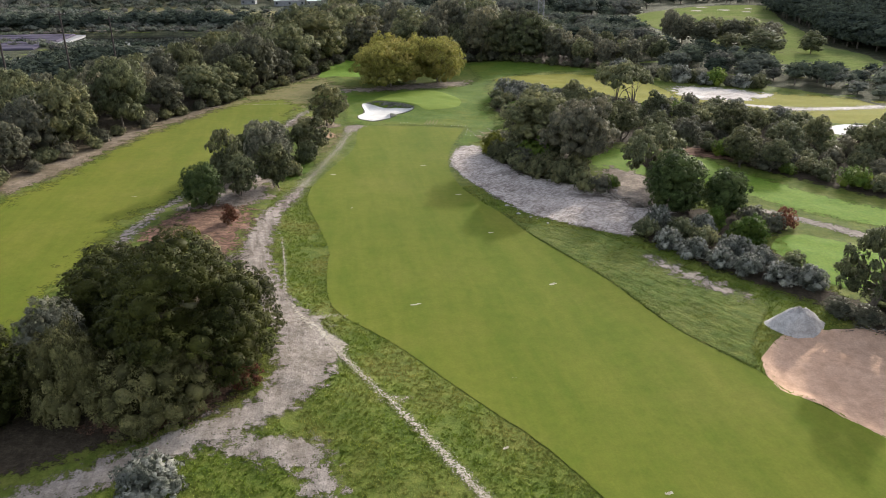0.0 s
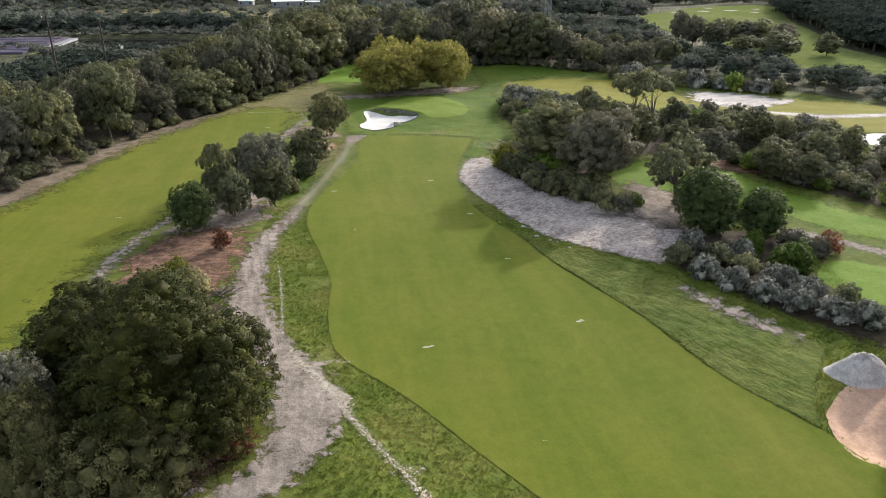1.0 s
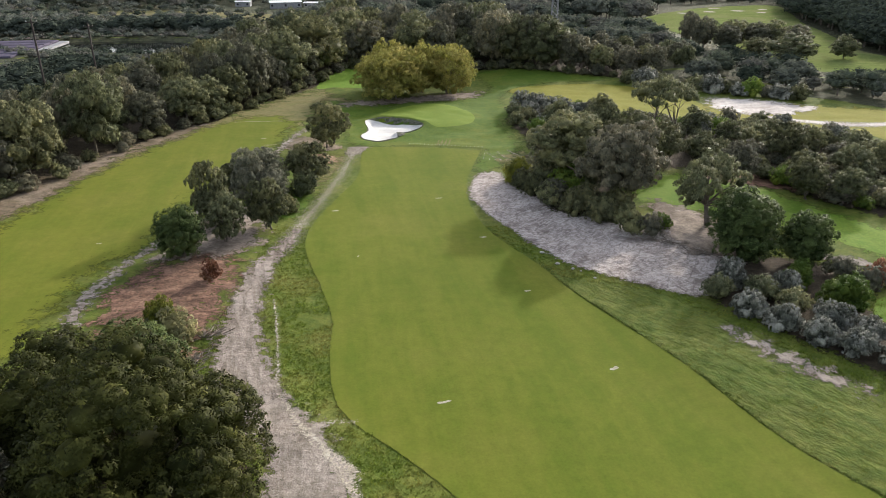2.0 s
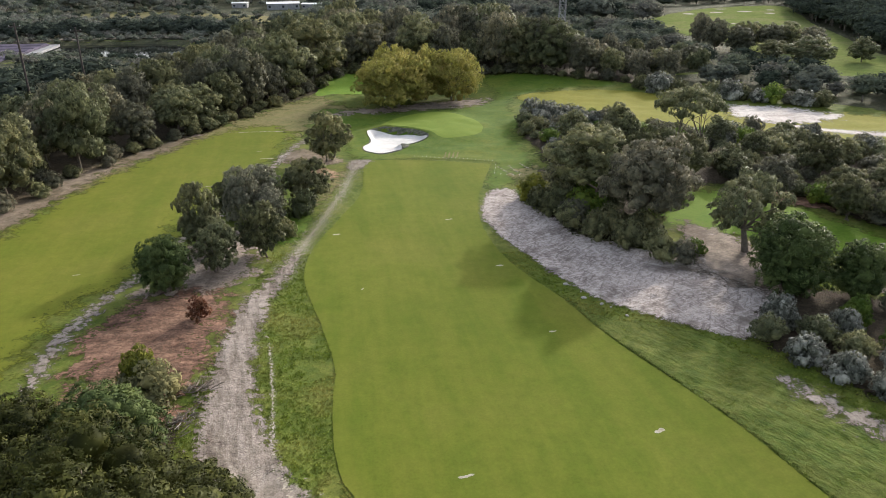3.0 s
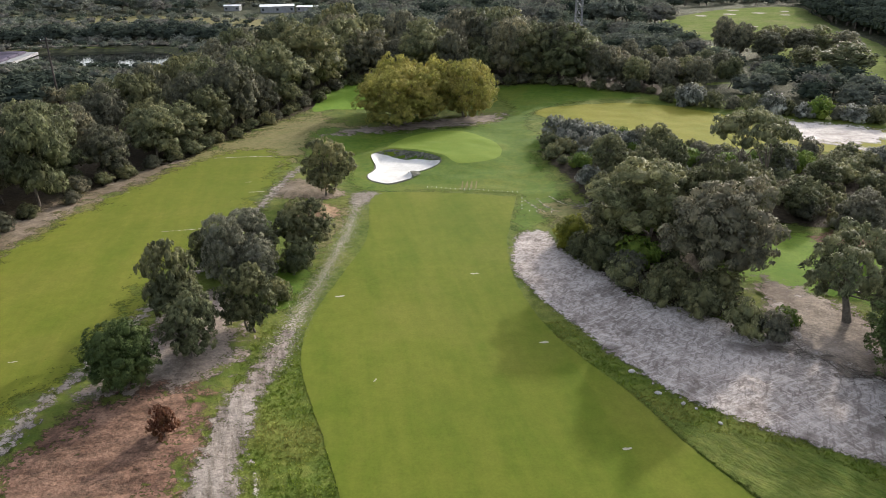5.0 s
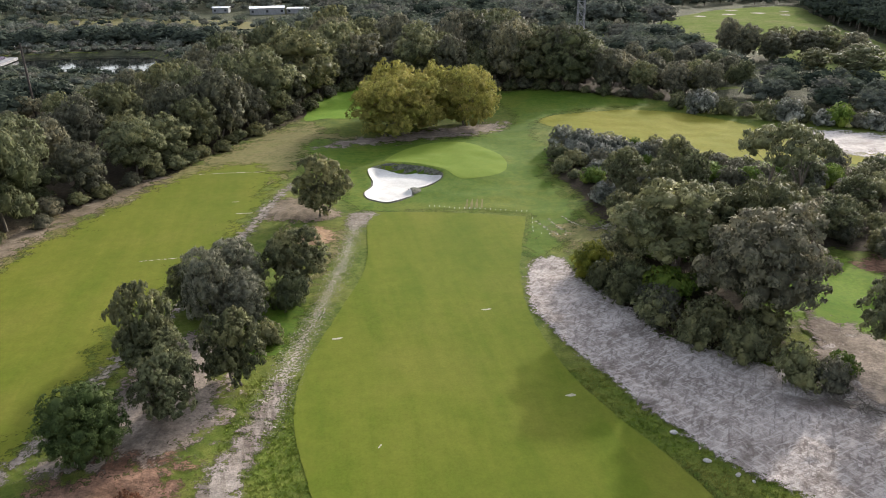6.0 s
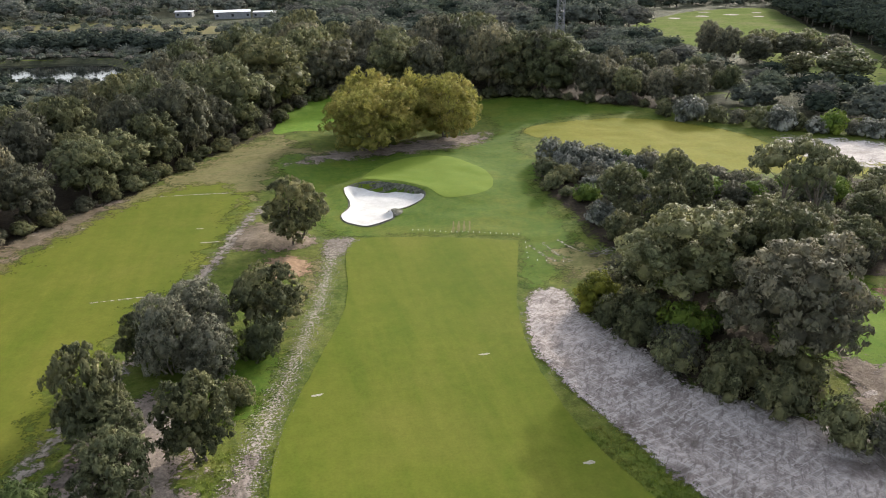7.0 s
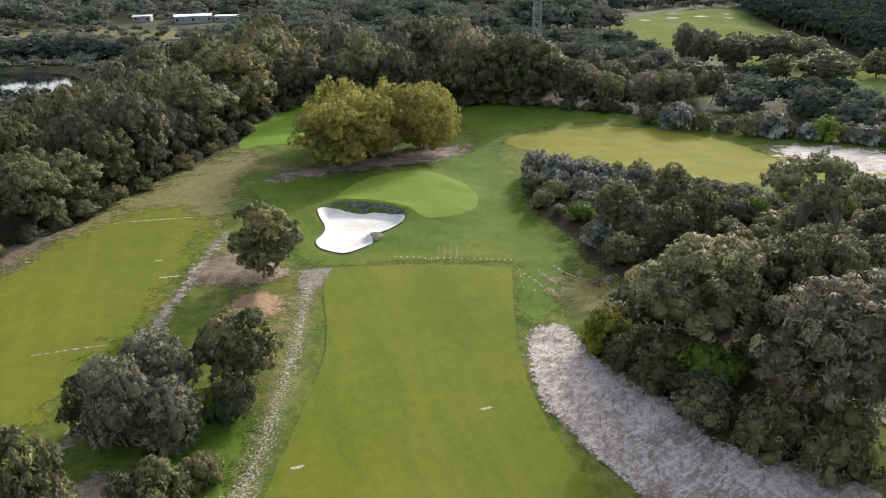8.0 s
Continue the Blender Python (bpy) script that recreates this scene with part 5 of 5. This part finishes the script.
brush(26.0, 103.4, 3.2, 0.9, -28, "long heap of dead grey branches on the sand")
brush(23.0, 105.2, 2.2, 0.8, -25, "heap of dead grey branches below shrubs")
brush(28.8, 100.2, 2.2, 0.8, -40, "heap of dead branches beside the dark tree")
brush(-26.2, 80.2, 1.6, 0.9, 10, "dead branches lying beside the track")
brush(-25.6, 76.0, 1.5, 1.2, 60, "scattered dead branches beside the track")
brush(13.3, 145.0, 2.2, 1.0, 20, "dead branches lying beside the worn turf")
brush(43.5, 62.6, 3.0, 1.2, -10, "dry brushwood behind the sand heap")

STONE_RNG = np.random.default_rng(64)
for k, (x, y) in enumerate(((9.6, 102.2), (12.6, 97.0), (13.4, 96.2), (14.6, 94.0), (11.0, 98.8))):
    bm = bmesh.new()
    bmesh.ops.create_icosphere(bm, subdivisions=2, radius=0.5)
    r = 0.22 + 0.26 * STONE_RNG.random()
    for v in bm.verts:
        v.co *= 1 + 0.22 * noise.noise(v.co * 2.5 + Vector((k * 3.1, 0, 0)))
        v.co = Vector((v.co.x * r * 1.5, v.co.y * r, v.co.z * r * 0.7))
    me = bpy.data.meshes.new("stone")
    bm.to_mesh(me)
    bm.free()
    me.materials.append(M_HEAP)
    ob = tagged(new("stone", me), "small pale lump of sandstone beside the waste", "stone", "stones along the waste")
    ob.matrix_basis = pose(x, y, float(ground_z(np.float64(x), np.float64(y))) + r * 0.15, 0, 0, 40 * k)

# wood on the left and behind the green
WOOD = "trees of the wood"
front = [(-71, 103), (-73, 112), (-69, 116), (-70, 126), (-66, 131), (-68, 141), (-63, 148), (-64, 158), (-59, 163), (-57, 173), (-54, 180), (-51, 188), (-49, 197), (-45, 204), (-43, 213), (-40, 222), (-39, 232),
         (-36, 242), (-33, 252), (-27, 258), (-19, 260), (-11, 256), (-3, 253), (5, 252), (13, 250), (21, 248), (29, 244), (36, 239), (44, 235), (51, 231), (58, 229)]
front = [(x - 3.5 if y < 170 else x - 1.0 if x < -35 else x, y) for x, y in front]
wood_area = Area([(-72, 98), (-62, 152), (-46, 193), (-37, 222), (-30, 255), (-20, 262), (0, 252), (24, 248), (44, 236), (60, 232), (75, 236), (70, 268), (40, 290), (-10, 300), (-50, 290), (-76, 262), (-90, 245), (-100, 205), (-104, 160), (-100, 110)])
spots = front + [tuple(q) for q in scatter(wood_area, 7.4, 21, (), 1.0, 190) if min((q[0] - f[0]) ** 2 + (q[1] - f[1]) ** 2 for f in front) > 22]
for x, y in spots:
    if x < -45:
        h = place_rng.choice((9.0, 10.5, 12.0, 13.5, 14.5)) * place_rng.uniform(0.9, 1.08) * (1 - 0.55 * max(0.0, min(1.0, (-64 - x) / 16)) * (1 if y > 170 else 0.4))
    else:
        h = place_rng.choice((11.0, 13.5, 15.5, 17.0)) * place_rng.uniform(0.92, 1.05) * (1 - 0.48 * max(0.0, min(1.0, (x - 26) / 16)))
    near = min((x - f[0]) ** 2 + (y - f[1]) ** 2 for f in front) < 60
    plant("wood_gum" if near else "wood_inner", x, y, h, max(7.0, h * place_rng.uniform(0.75, 1.1)), "eucalyptus_tree", "tall dull green eucalyptus of the dense wood", group=WOOD)
EDGE = "shrubs along the wood's edge"
for k in range(len(front) - 1):
    for s in (0.1, 0.6):
        ax, ay = front[k]
        bx, by = front[k + 1]
        dx, dy = bx - ax, by - ay
        n = math.hypot(dx, dy)
        x, y = ax + dx * s + dy / n * place_rng.uniform(3.0, 4.6), ay + dy * s - dx / n * place_rng.uniform(3.0, 4.6)
        h = place_rng.uniform(1.8, 3.4)
        plant("scrub", x, y, h, h * 1.6, "edge_shrub", "dark rounded shrub at the wood's edge", "shrub", EDGE, place_rng.randrange(3))


def far_wood(name, label, area, gap, seed, heights, keep_out=(), limit=700, low=False, pine=False):
    """Many far trees as one thing that nobody could count: copies of the wood's crowns and trunks joined."""
    rng = np.random.default_rng(seed)
    verts, faces, slots, mats, base = [], [], [], [L_PINE] * 4 + [M_BARK] if pine else [L_FAR_HAZE, L_FAR_GREEN_HAZE, L_FAR_BROWN_HAZE, L_PINE, M_BARK], 0
    for x, y in scatter(area, gap, seed, keep_out, 1.0, limit):
        k = int(rng.integers(5))
        h0, w0, trunk, crown = (LOW if low else FAR)[k]
        h = rng.uniform(*heights)
        w = h * (rng.uniform(1.5, 2.2) if low else rng.uniform(0.95, 1.35))
        a = rng.random() * 6.283
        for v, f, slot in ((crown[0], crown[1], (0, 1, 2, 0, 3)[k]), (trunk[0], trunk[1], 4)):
            q = v * (w / w0, w / w0, h / h0) - (0, 0, 0.11 * h if pine and slot < 4 else 0)
            q = np.column_stack([q[:, 0] * math.cos(a) - q[:, 1] * math.sin(a) + x, q[:, 0] * math.sin(a) + q[:, 1] * math.cos(a) + y, q[:, 2]])
            verts.append(q)
            faces += [tuple(i + base for i in t) for t in f]
            slots += [slot] * len(f)
            base += len(q)
    return tagged(new(name, mesh_of(name, np.concatenate(verts), faces, mats, False, slots)), label, "wood", kind="stuff")


FAR, LOW = [], []
for k in range(5):
    rng = np.random.default_rng(100 + k)
    body = crown_body(rng, 12, 10, 1.5, 10, 2.3, 1.25, 0.75, -0.4, 0.2, 0.7)
    tv, tf = tube([(0, 0, -0.3), (0.2, 0.1, 4), (0.1, 0, 8)], [0.35, 0.25, 0.12], 4)
    FAR.append((12, 10, (np.array(tv), tf), crown_mesh(rng, body, 0.75, 460, 0.85, 0.84, 1, spread=0.4)[:2]))
    body = crown_body(rng, 3.0, 5.2, 0.0, 4, 1.3, 0.7, 0.75, -0.1, 0.2, 0.0)
    tv, tf = tube([(0, 0, -0.2), (0.1, 0.1, 0.8), (0.1, 0, 1.6)], [0.12, 0.1, 0.06], 4)
    LOW.append((3.0, 5.2, (np.array(tv), tf), crown_mesh(rng, body, 0.75, 100, 0.60, 0.86, 1, spread=0.4)[:2]))
clear = [A["far_fairway"], A["pond"], A["far_meadow"], A["pond_meadow"], A["shed_yard"], A["right_waste"], A["right_green"], wood_area, A["back_fairway"]]
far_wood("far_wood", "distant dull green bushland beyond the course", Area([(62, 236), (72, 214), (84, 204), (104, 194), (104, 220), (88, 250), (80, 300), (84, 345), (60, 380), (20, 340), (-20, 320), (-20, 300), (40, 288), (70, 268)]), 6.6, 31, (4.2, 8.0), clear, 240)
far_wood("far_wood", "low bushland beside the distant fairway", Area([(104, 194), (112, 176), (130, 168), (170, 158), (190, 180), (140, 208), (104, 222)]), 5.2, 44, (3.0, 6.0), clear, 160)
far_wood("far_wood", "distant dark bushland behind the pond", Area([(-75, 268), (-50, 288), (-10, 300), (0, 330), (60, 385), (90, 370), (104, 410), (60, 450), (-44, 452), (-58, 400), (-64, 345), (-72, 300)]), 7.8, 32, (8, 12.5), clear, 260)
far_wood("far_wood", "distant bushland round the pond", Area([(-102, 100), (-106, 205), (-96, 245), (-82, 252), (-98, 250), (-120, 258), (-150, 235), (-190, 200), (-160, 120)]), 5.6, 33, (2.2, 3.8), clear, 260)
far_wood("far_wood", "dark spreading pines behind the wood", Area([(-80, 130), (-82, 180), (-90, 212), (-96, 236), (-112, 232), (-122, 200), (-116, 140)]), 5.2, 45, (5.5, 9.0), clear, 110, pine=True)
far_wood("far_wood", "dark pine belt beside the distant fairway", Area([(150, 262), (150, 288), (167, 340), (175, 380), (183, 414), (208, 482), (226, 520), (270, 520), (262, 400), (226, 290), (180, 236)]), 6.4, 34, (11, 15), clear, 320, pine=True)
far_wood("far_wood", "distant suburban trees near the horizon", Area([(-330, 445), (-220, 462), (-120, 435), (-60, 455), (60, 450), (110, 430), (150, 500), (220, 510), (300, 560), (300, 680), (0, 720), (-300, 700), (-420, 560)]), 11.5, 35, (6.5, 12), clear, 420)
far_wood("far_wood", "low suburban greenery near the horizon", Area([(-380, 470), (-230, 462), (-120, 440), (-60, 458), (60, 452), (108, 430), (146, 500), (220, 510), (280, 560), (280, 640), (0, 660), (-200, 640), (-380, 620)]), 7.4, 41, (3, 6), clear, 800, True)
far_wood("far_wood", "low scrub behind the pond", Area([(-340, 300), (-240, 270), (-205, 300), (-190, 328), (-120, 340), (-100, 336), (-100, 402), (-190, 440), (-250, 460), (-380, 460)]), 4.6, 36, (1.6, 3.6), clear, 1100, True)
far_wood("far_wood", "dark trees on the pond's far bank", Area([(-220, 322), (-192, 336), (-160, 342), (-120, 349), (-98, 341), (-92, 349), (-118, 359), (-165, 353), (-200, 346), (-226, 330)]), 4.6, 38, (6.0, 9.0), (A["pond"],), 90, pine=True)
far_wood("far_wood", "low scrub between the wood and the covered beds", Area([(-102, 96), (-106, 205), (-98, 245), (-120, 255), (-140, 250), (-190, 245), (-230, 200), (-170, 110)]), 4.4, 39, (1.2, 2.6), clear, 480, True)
far_wood("far_wood", "scattered bushes on the distant meadow", A["far_meadow"], 7.0, 43, (1.6, 3.6), (), 60, True)
far_wood("far_wood", "low scrub on the pond's bank", A["pond_bank"], 3.6, 40, (1.4, 2.8), (A["pond"],), 320, True)
for x, y, h, w in ((93, 290, 11, 10), (99, 284, 9, 11), (104, 291, 10, 12), (111, 287, 9.5, 12), (118, 290, 10, 12), (124, 284, 9, 11), (107, 251, 9.5, 15), (101, 262, 7, 9), (112, 262, 7, 9), (91, 300, 12, 9), (130, 262, 8, 9)):
    plant("wood_gum", x, y, h, w, "parkland_tree", "dark rounded tree beside the distant fairway", group="trees by the distant fairway")

# ---- far built things ----
mast = tagged(new("mast"), "tall lattice steel communications mast above the wood", "mast")
mast.matrix_basis = pose(34.5, 267, 0)
MH, MB, MT = 46.0, 1.15, 0.62
bm = bmesh.new()
for sx, sy in ((-1, -1), (1, -1), (1, 1), (-1, 1)):
    part("leg", rod(bmesh.new(), (sx * MB, sy * MB, -0.3), (sx * MT, sy * MT, MH), 0.12, 0.09), M_STEEL, mast)
for k in range(20):
    z0, z1 = MH * k / 20, MH * (k + 1) / 20
    w0, w1 = MB + (MT - MB) * k / 20, MB + (MT - MB) * (k + 1) / 20
    c0, c1 = [(-w0, -w0), (w0, -w0), (w0, w0), (-w0, w0)], [(-w1, -w1), (w1, -w1), (w1, w1), (-w1, w1)]
    for i in range(4):
        j = (i + 1) % 4
        rod(bm, (*c0[i], z0), (*c1[j], z1), 0.06)
        rod(bm, (*c0[j], z0), (*c1[i], z1), 0.06)
        rod(bm, (*c1[i], z1), (*c1[j], z1), 0.05)
part("bracing", bm, M_STEEL, mast)
for k, (z, a) in enumerate(((28, 20), (28, 140), (33, 200), (33, 320), (38, 20), (38, 140), (38, 260), (43, 80), (43, 200), (43, 320))):
    x, y = 1.25 * math.cos(radians(a)), 1.7 * math.sin(radians(a))
    ant = part("antenna", box(bmesh.new(), x - 0.22, x + 0.22, y - 0.15, y + 0.15, z - 1.3, z + 1.3, 0.05), M_WHITE, mast, "white panel antenna")
    part("bracket", rod(bmesh.new(), (x * 0.4, y * 0.4, z), (x, y, z), 0.05), M_STEEL, ant)


def power_pole(x, y, h):
    pole = tagged(new("power_pole"), "dark timber power pole with a crossarm", "power pole", "power poles by the lot")
    pole.matrix_basis = pose(x, y, 0, 0, 0, 20)
    part("shaft", rod(bmesh.new(), (0, 0, -0.5), (0, 0, h), 0.30, 0.20, 8), M_POLE, pole)
    part("crossarm", box(bmesh.new(), -1.3, 1.3, -0.08, 0.08, h - 0.9, h - 0.7), M_POLE, pole)
    for s in (-1.1, 0.0, 1.1):
        part("insulator", rod(bmesh.new(), (s, 0, h - 0.7), (s, 0, h - 0.4), 0.06, 0.04), M_WHITE, pole)


for x, y, h in ((-101, 199, 20), (-97, 219, 17), (-106, 178, 22)):
    power_pole(x, y, h)


def shed(x, y, w, d, h, turn, name="shed", label="long white-roofed industrial shed", walls=None, roof=None, pitch=0.12):
    root = tagged(new(name), label, "building", "distant buildings")
    root.matrix_basis = pose(x, y, 0, 0, 0, turn)
    part("wall", box(bmesh.new(), -w / 2, w / 2, -d / 2, d / 2, -0.3, h), walls or M_SHED, root)
    bm = bmesh.new()
    top = h + d / 2 * pitch
    vs = [bm.verts.new(p) for p in ((-w / 2 - .4, -d / 2 - .4, h), (w / 2 + .4, -d / 2 - .4, h), (w / 2 + .4, 0, top), (-w / 2 - .4, 0, top), (-w / 2 - .4, d / 2 + .4, h), (w / 2 + .4, d / 2 + .4, h))]
    for q in ((0, 1, 2, 3), (3, 2, 5, 4), (0, 3, 4), (1, 5, 2), (0, 4, 5, 1)):
        bm.faces.new([vs[i] for i in q])
    part("roof", bm, roof or M_SHED, root)
    for s in np.linspace(-w / 2 + 1.5, w / 2 - 1.5, max(2, int(w / 5))):
        part("window", box(bmesh.new(), s - 0.6, s + 0.6, -d / 2 - 0.05, -d / 2 + 0.02, h * 0.35, h * 0.7), M_GLASS_DARK, root)


shed(-99, 490, 19, 13, 3.6, 12, walls=M_TILE_GREY)
shed(-82, 494, 11, 9, 2.8, -5, walls=M_TILE_GREY)
shed(-128, 502, 9, 9, 3, 5, walls=M_TILE_GREY)
_hr = random.Random(8)
for k in range(34):
    x = -60 + 400 * _hr.random()
    y = 560 + 120 * _hr.random()
    if A["far_fairway"].field(np.array([x]), np.array([y]))[0] > -6:
        continue
    shed(x, y, _hr.uniform(10, 16), _hr.uniform(8, 11), _hr.uniform(2.8, 4.5), _hr.uniform(0, 180), "house", "distant suburban house with a pitched roof",
         _hr.choice((M_BRICKWORK, M_SHED)), _hr.choice((M_TILE, M_TILE_GREY, M_TILE, M_SHED)), 0.45)

lot = tagged(new("covered_beds"), "low purple-grey covered beds with pale seams", "nursery")
lot.matrix_basis = pose(-179, 290, 0, 0, 0, 8)
part("base", box(bmesh.new(), -32, 30, -26, 26, -0.3, 0.6), M_TILE_GREY, lot)
part("apron", box(bmesh.new(), -32, 30, -42, -29, -0.3, 0.5), M_SEAM, lot, "pale paved apron")
for k in range(6):
    y0 = -24 + k * 8
    part("cover", box(bmesh.new(), -30, 27, y0, y0 + 6.8, 0.4, 1.5, 0.3), M_SHADENET, lot)
    part("seam", box(bmesh.new(), -30, 27, y0 + 6.9, y0 + 7.6, 0.5, 1.2), M_SEAM, lot, "pale strip between the covers")

for k, (x, y, w, d) in enumerate(((168, 453, 9, 4), (132, 440, 7, 4), (151, 346, 5, 2.2), (137, 386, 5, 2.5), (150, 448, 8, 4), (177, 441, 6, 3), (186, 462, 6, 3), (160, 470, 8, 3))):
    ring = [(x + 0.42 * w * math.cos(a) * (1 + 0.2 * math.sin(3 * a + k)), y + 0.9 * d * math.sin(a)) for a in np.arange(9) * 6.283 / 9]
    sheet("far_bunker", Area(ring, 0.3, 2.0), 1.0, 0.26, M_WASTE, "small white sand bunker on the distant fairway", "bunker")

# ---- sand heap, marks and small things ----
rng = np.random.default_rng(77)
bm = bmesh.new()
rings, seg = 12, 40
rows_v = []
for k in range(rings + 1):
    s = k / rings
    row = []
    for i in range(seg):
        a = i / seg * 6.2832
        R = 2.9 * (1 + 0.16 * math.sin(2 * a + 0.6) + 0.06 * math.sin(5 * a))
        x, y = 35.6 + R * s * math.cos(a), 64.2 + R * 0.85 * s * math.sin(a)
        z = float(ground_z(np.float64(x), np.float64(y))) - 0.06 + 1.9 * (1 - s * s) ** 1.5 * (1 + 0.07 * math.sin(7 * a) * s) + 0.10 * rng.normal() * (1 - s) ** 0.5 + 0.35 * math.cos(a - 0.8) * s * (1 - s)
        row.append(bm.verts.new((x, y, z)))
    rows_v.append(row)
for k in range(rings):
    for i in range(seg):
        bm.faces.new((rows_v[k][i], rows_v[k + 1][i], rows_v[k + 1][(i + 1) % seg], rows_v[k][(i + 1) % seg]))
bmesh.ops.remove_doubles(bm, verts=bm.verts, dist=0.02)
me = bpy.data.meshes.new("sand_mound")
bm.to_mesh(me)
bm.free()
me.materials.append(M_HEAP)
me.polygons.foreach_set("use_smooth", [True] * len(me.polygons))
tagged(new("sand_mound", me), "conical heap of grey sand beside the pit", "sand heap")


def scuff(x, y, w, d, turn):
    """A pale repair patch in the turf."""
    w, d = w * 0.85, d * 0.85
    c, s = math.cos(radians(turn)), math.sin(radians(turn))
    ring = [(x + c * w * u - s * d * v, y + s * w * u + c * d * v) for u, v in ((-1, -0.6), (-0.4, -1), (0.5, -0.8), (1, 0), (0.6, 0.9), (-0.3, 0.7), (-1, 0.5))]
    sheet("turf_patch", Area(ring, 0.12, 0.35), 0.06, 0.08, M_TRENCH, "small pale sand-filled patch in the turf", "patch")


for x, y, w, d, turn in ((12.7, 75.3, 0.55, 0.28, 20), (6.6, 91.6, 0.5, 0.22, 10), (-18.7, 118.4, 0.6, 0.2, 8), (-3.5, 123.8, 0.6, 0.2, 10), (-2.9, 70.1, 0.7, 0.2, 15), (2.5, 107.8, 0.6, 0.25, 5),
                         (16.2, 40.8, 0.4, 0.2, 10), (6.5, 55.7, 0.3, 0.12, 0), (4.9, 45.6, 0.3, 0.12, 30), (-13.6, 101.5, 0.3, 0.1, 60)):
    scuff(x, y, w, d, turn)

# long grass of the rough: tufts near the fairway, too many to count
def tufts(name, label, x0, x1, y0, y1, count, seed, tall):
    rng = np.random.default_rng(seed)
    x, y = rng.uniform(x0, x1, count), rng.uniform(y0, y1, count)
    ok = np.ones(count, bool)
    for k in ("fairway", "left_fairway", "track", "rut_track", "waste", "pit", "near_wood", "red_litter", "sandy_corner", "trench", "side_track", "surround", "row_litter", "near_thicket"):
        ok &= A[k].field(x, y, False) < 0.05 + 0.5 * rng.random(count) * (k not in ("fairway", "left_fairway", "surround"))
    ok &= wave(x, y, 1.3, 12) + 0.6 * wave(x, y, 4.0, 13) > -0.9
    x, y = x[ok], y[ok]
    z = ground_z(x, y)
    n = len(x)
    verts = []
    for blade in range(4):
        a = rng.random(n) * 6.283
        h = tall * (0.5 + 0.9 * rng.random(n))
        wd = 0.05 + 0.05 * rng.random(n)
        ox, oy = x + 0.10 * rng.normal(size=n), y + 0.10 * rng.normal(size=n)
        lx, ly = 0.6 * h * np.cos(a), 0.6 * h * np.sin(a)
        verts.append(np.stack([np.column_stack([ox - wd * np.sin(a), oy + wd * np.cos(a), z - 0.02]), np.column_stack([ox + wd * np.sin(a), oy - wd * np.cos(a), z - 0.02]), np.column_stack([ox + lx, oy + ly, z + h])], 1))
    v = np.concatenate(verts).reshape(-1, 3)
    ob = new(name, mesh_of(name, v, np.arange(len(v)).reshape(-1, 3), [L_GRASS], False))
    return tagged(ob, label, "grass", kind="stuff")


tufts("rough_grass", "long uneven green grass of the rough", -26, 44, 34, 112, 70000, 41, 0.11)


def peg(x, y):
    root = tagged(new("marker_peg"), "small white marker peg in a line across the turf", "peg", "pegs across the turf")
    root.matrix_basis = pose(x, y, float(ground_z(np.float64(x), np.float64(y))) + 0.05)
    part("stake", rod(bmesh.new(), (0, 0, -0.1), (0, 0, 0.10), 0.03, 0.025), M_WHITE, root)
    part("cap", rod(bmesh.new(), (0, 0, 0.10), (0, 0, 0.15), 0.06, 0.045), M_WHITE, root)


for k in range(20):
    peg(-9.3 + 14.1 * k / 19, 156.9 - 3.0 * k / 19)
for x, y in ((5.2, 151.0), (5.0, 149.3), (4.8, 147.6), (4.6, 145.8), (5.6, 144.8), (6.6, 144.5), (7.6, 144.2), (8.6, 143.9)):
    peg(x, y)
for k, pts in enumerate(([(5.6, 150, 0.02), (6.6, 146.5, 0.035), (7.6, 144.4, 0.02)], [(7.4, 150.6, 0.02), (8.2, 147, 0.035), (9.4, 144, 0.02)], [(9.4, 151, 0.02), (10.2, 149, 0.03), (11.4, 147, 0.02)])):
    sheet("scratch", Strip(pts, 0.2, 0.6), 0.14, 0.085, M_SCRATCH, "pale scratch of sand in the turf", "mark", 0.35)
for k in range(4):
    sheet("mower_mark", Strip([(-3.9 + 0.75 * k, 155.4, 0.12), (-3.7 + 0.75 * k, 157.5, 0.16), (-3.5 + 0.75 * k, 159.6, 0.1)], 0.12, 0.6), 0.12, 0.09, M_DRY, "worn stripe left in the turf", "mark")
for x, y, w, d, turn in ((-54, 160, 0.5, 0.14, 10), (-38, 158, 0.5, 0.14, 5), (-60, 158, 0.4, 0.15, 0), (-55.5, 153.5, 0.45, 0.12, 0), (-47, 104, 0.5, 0.12, 10), (-35.5, 152.8, 1.4, 0.2, 5)):
    scuff(x, y, w, d, turn)
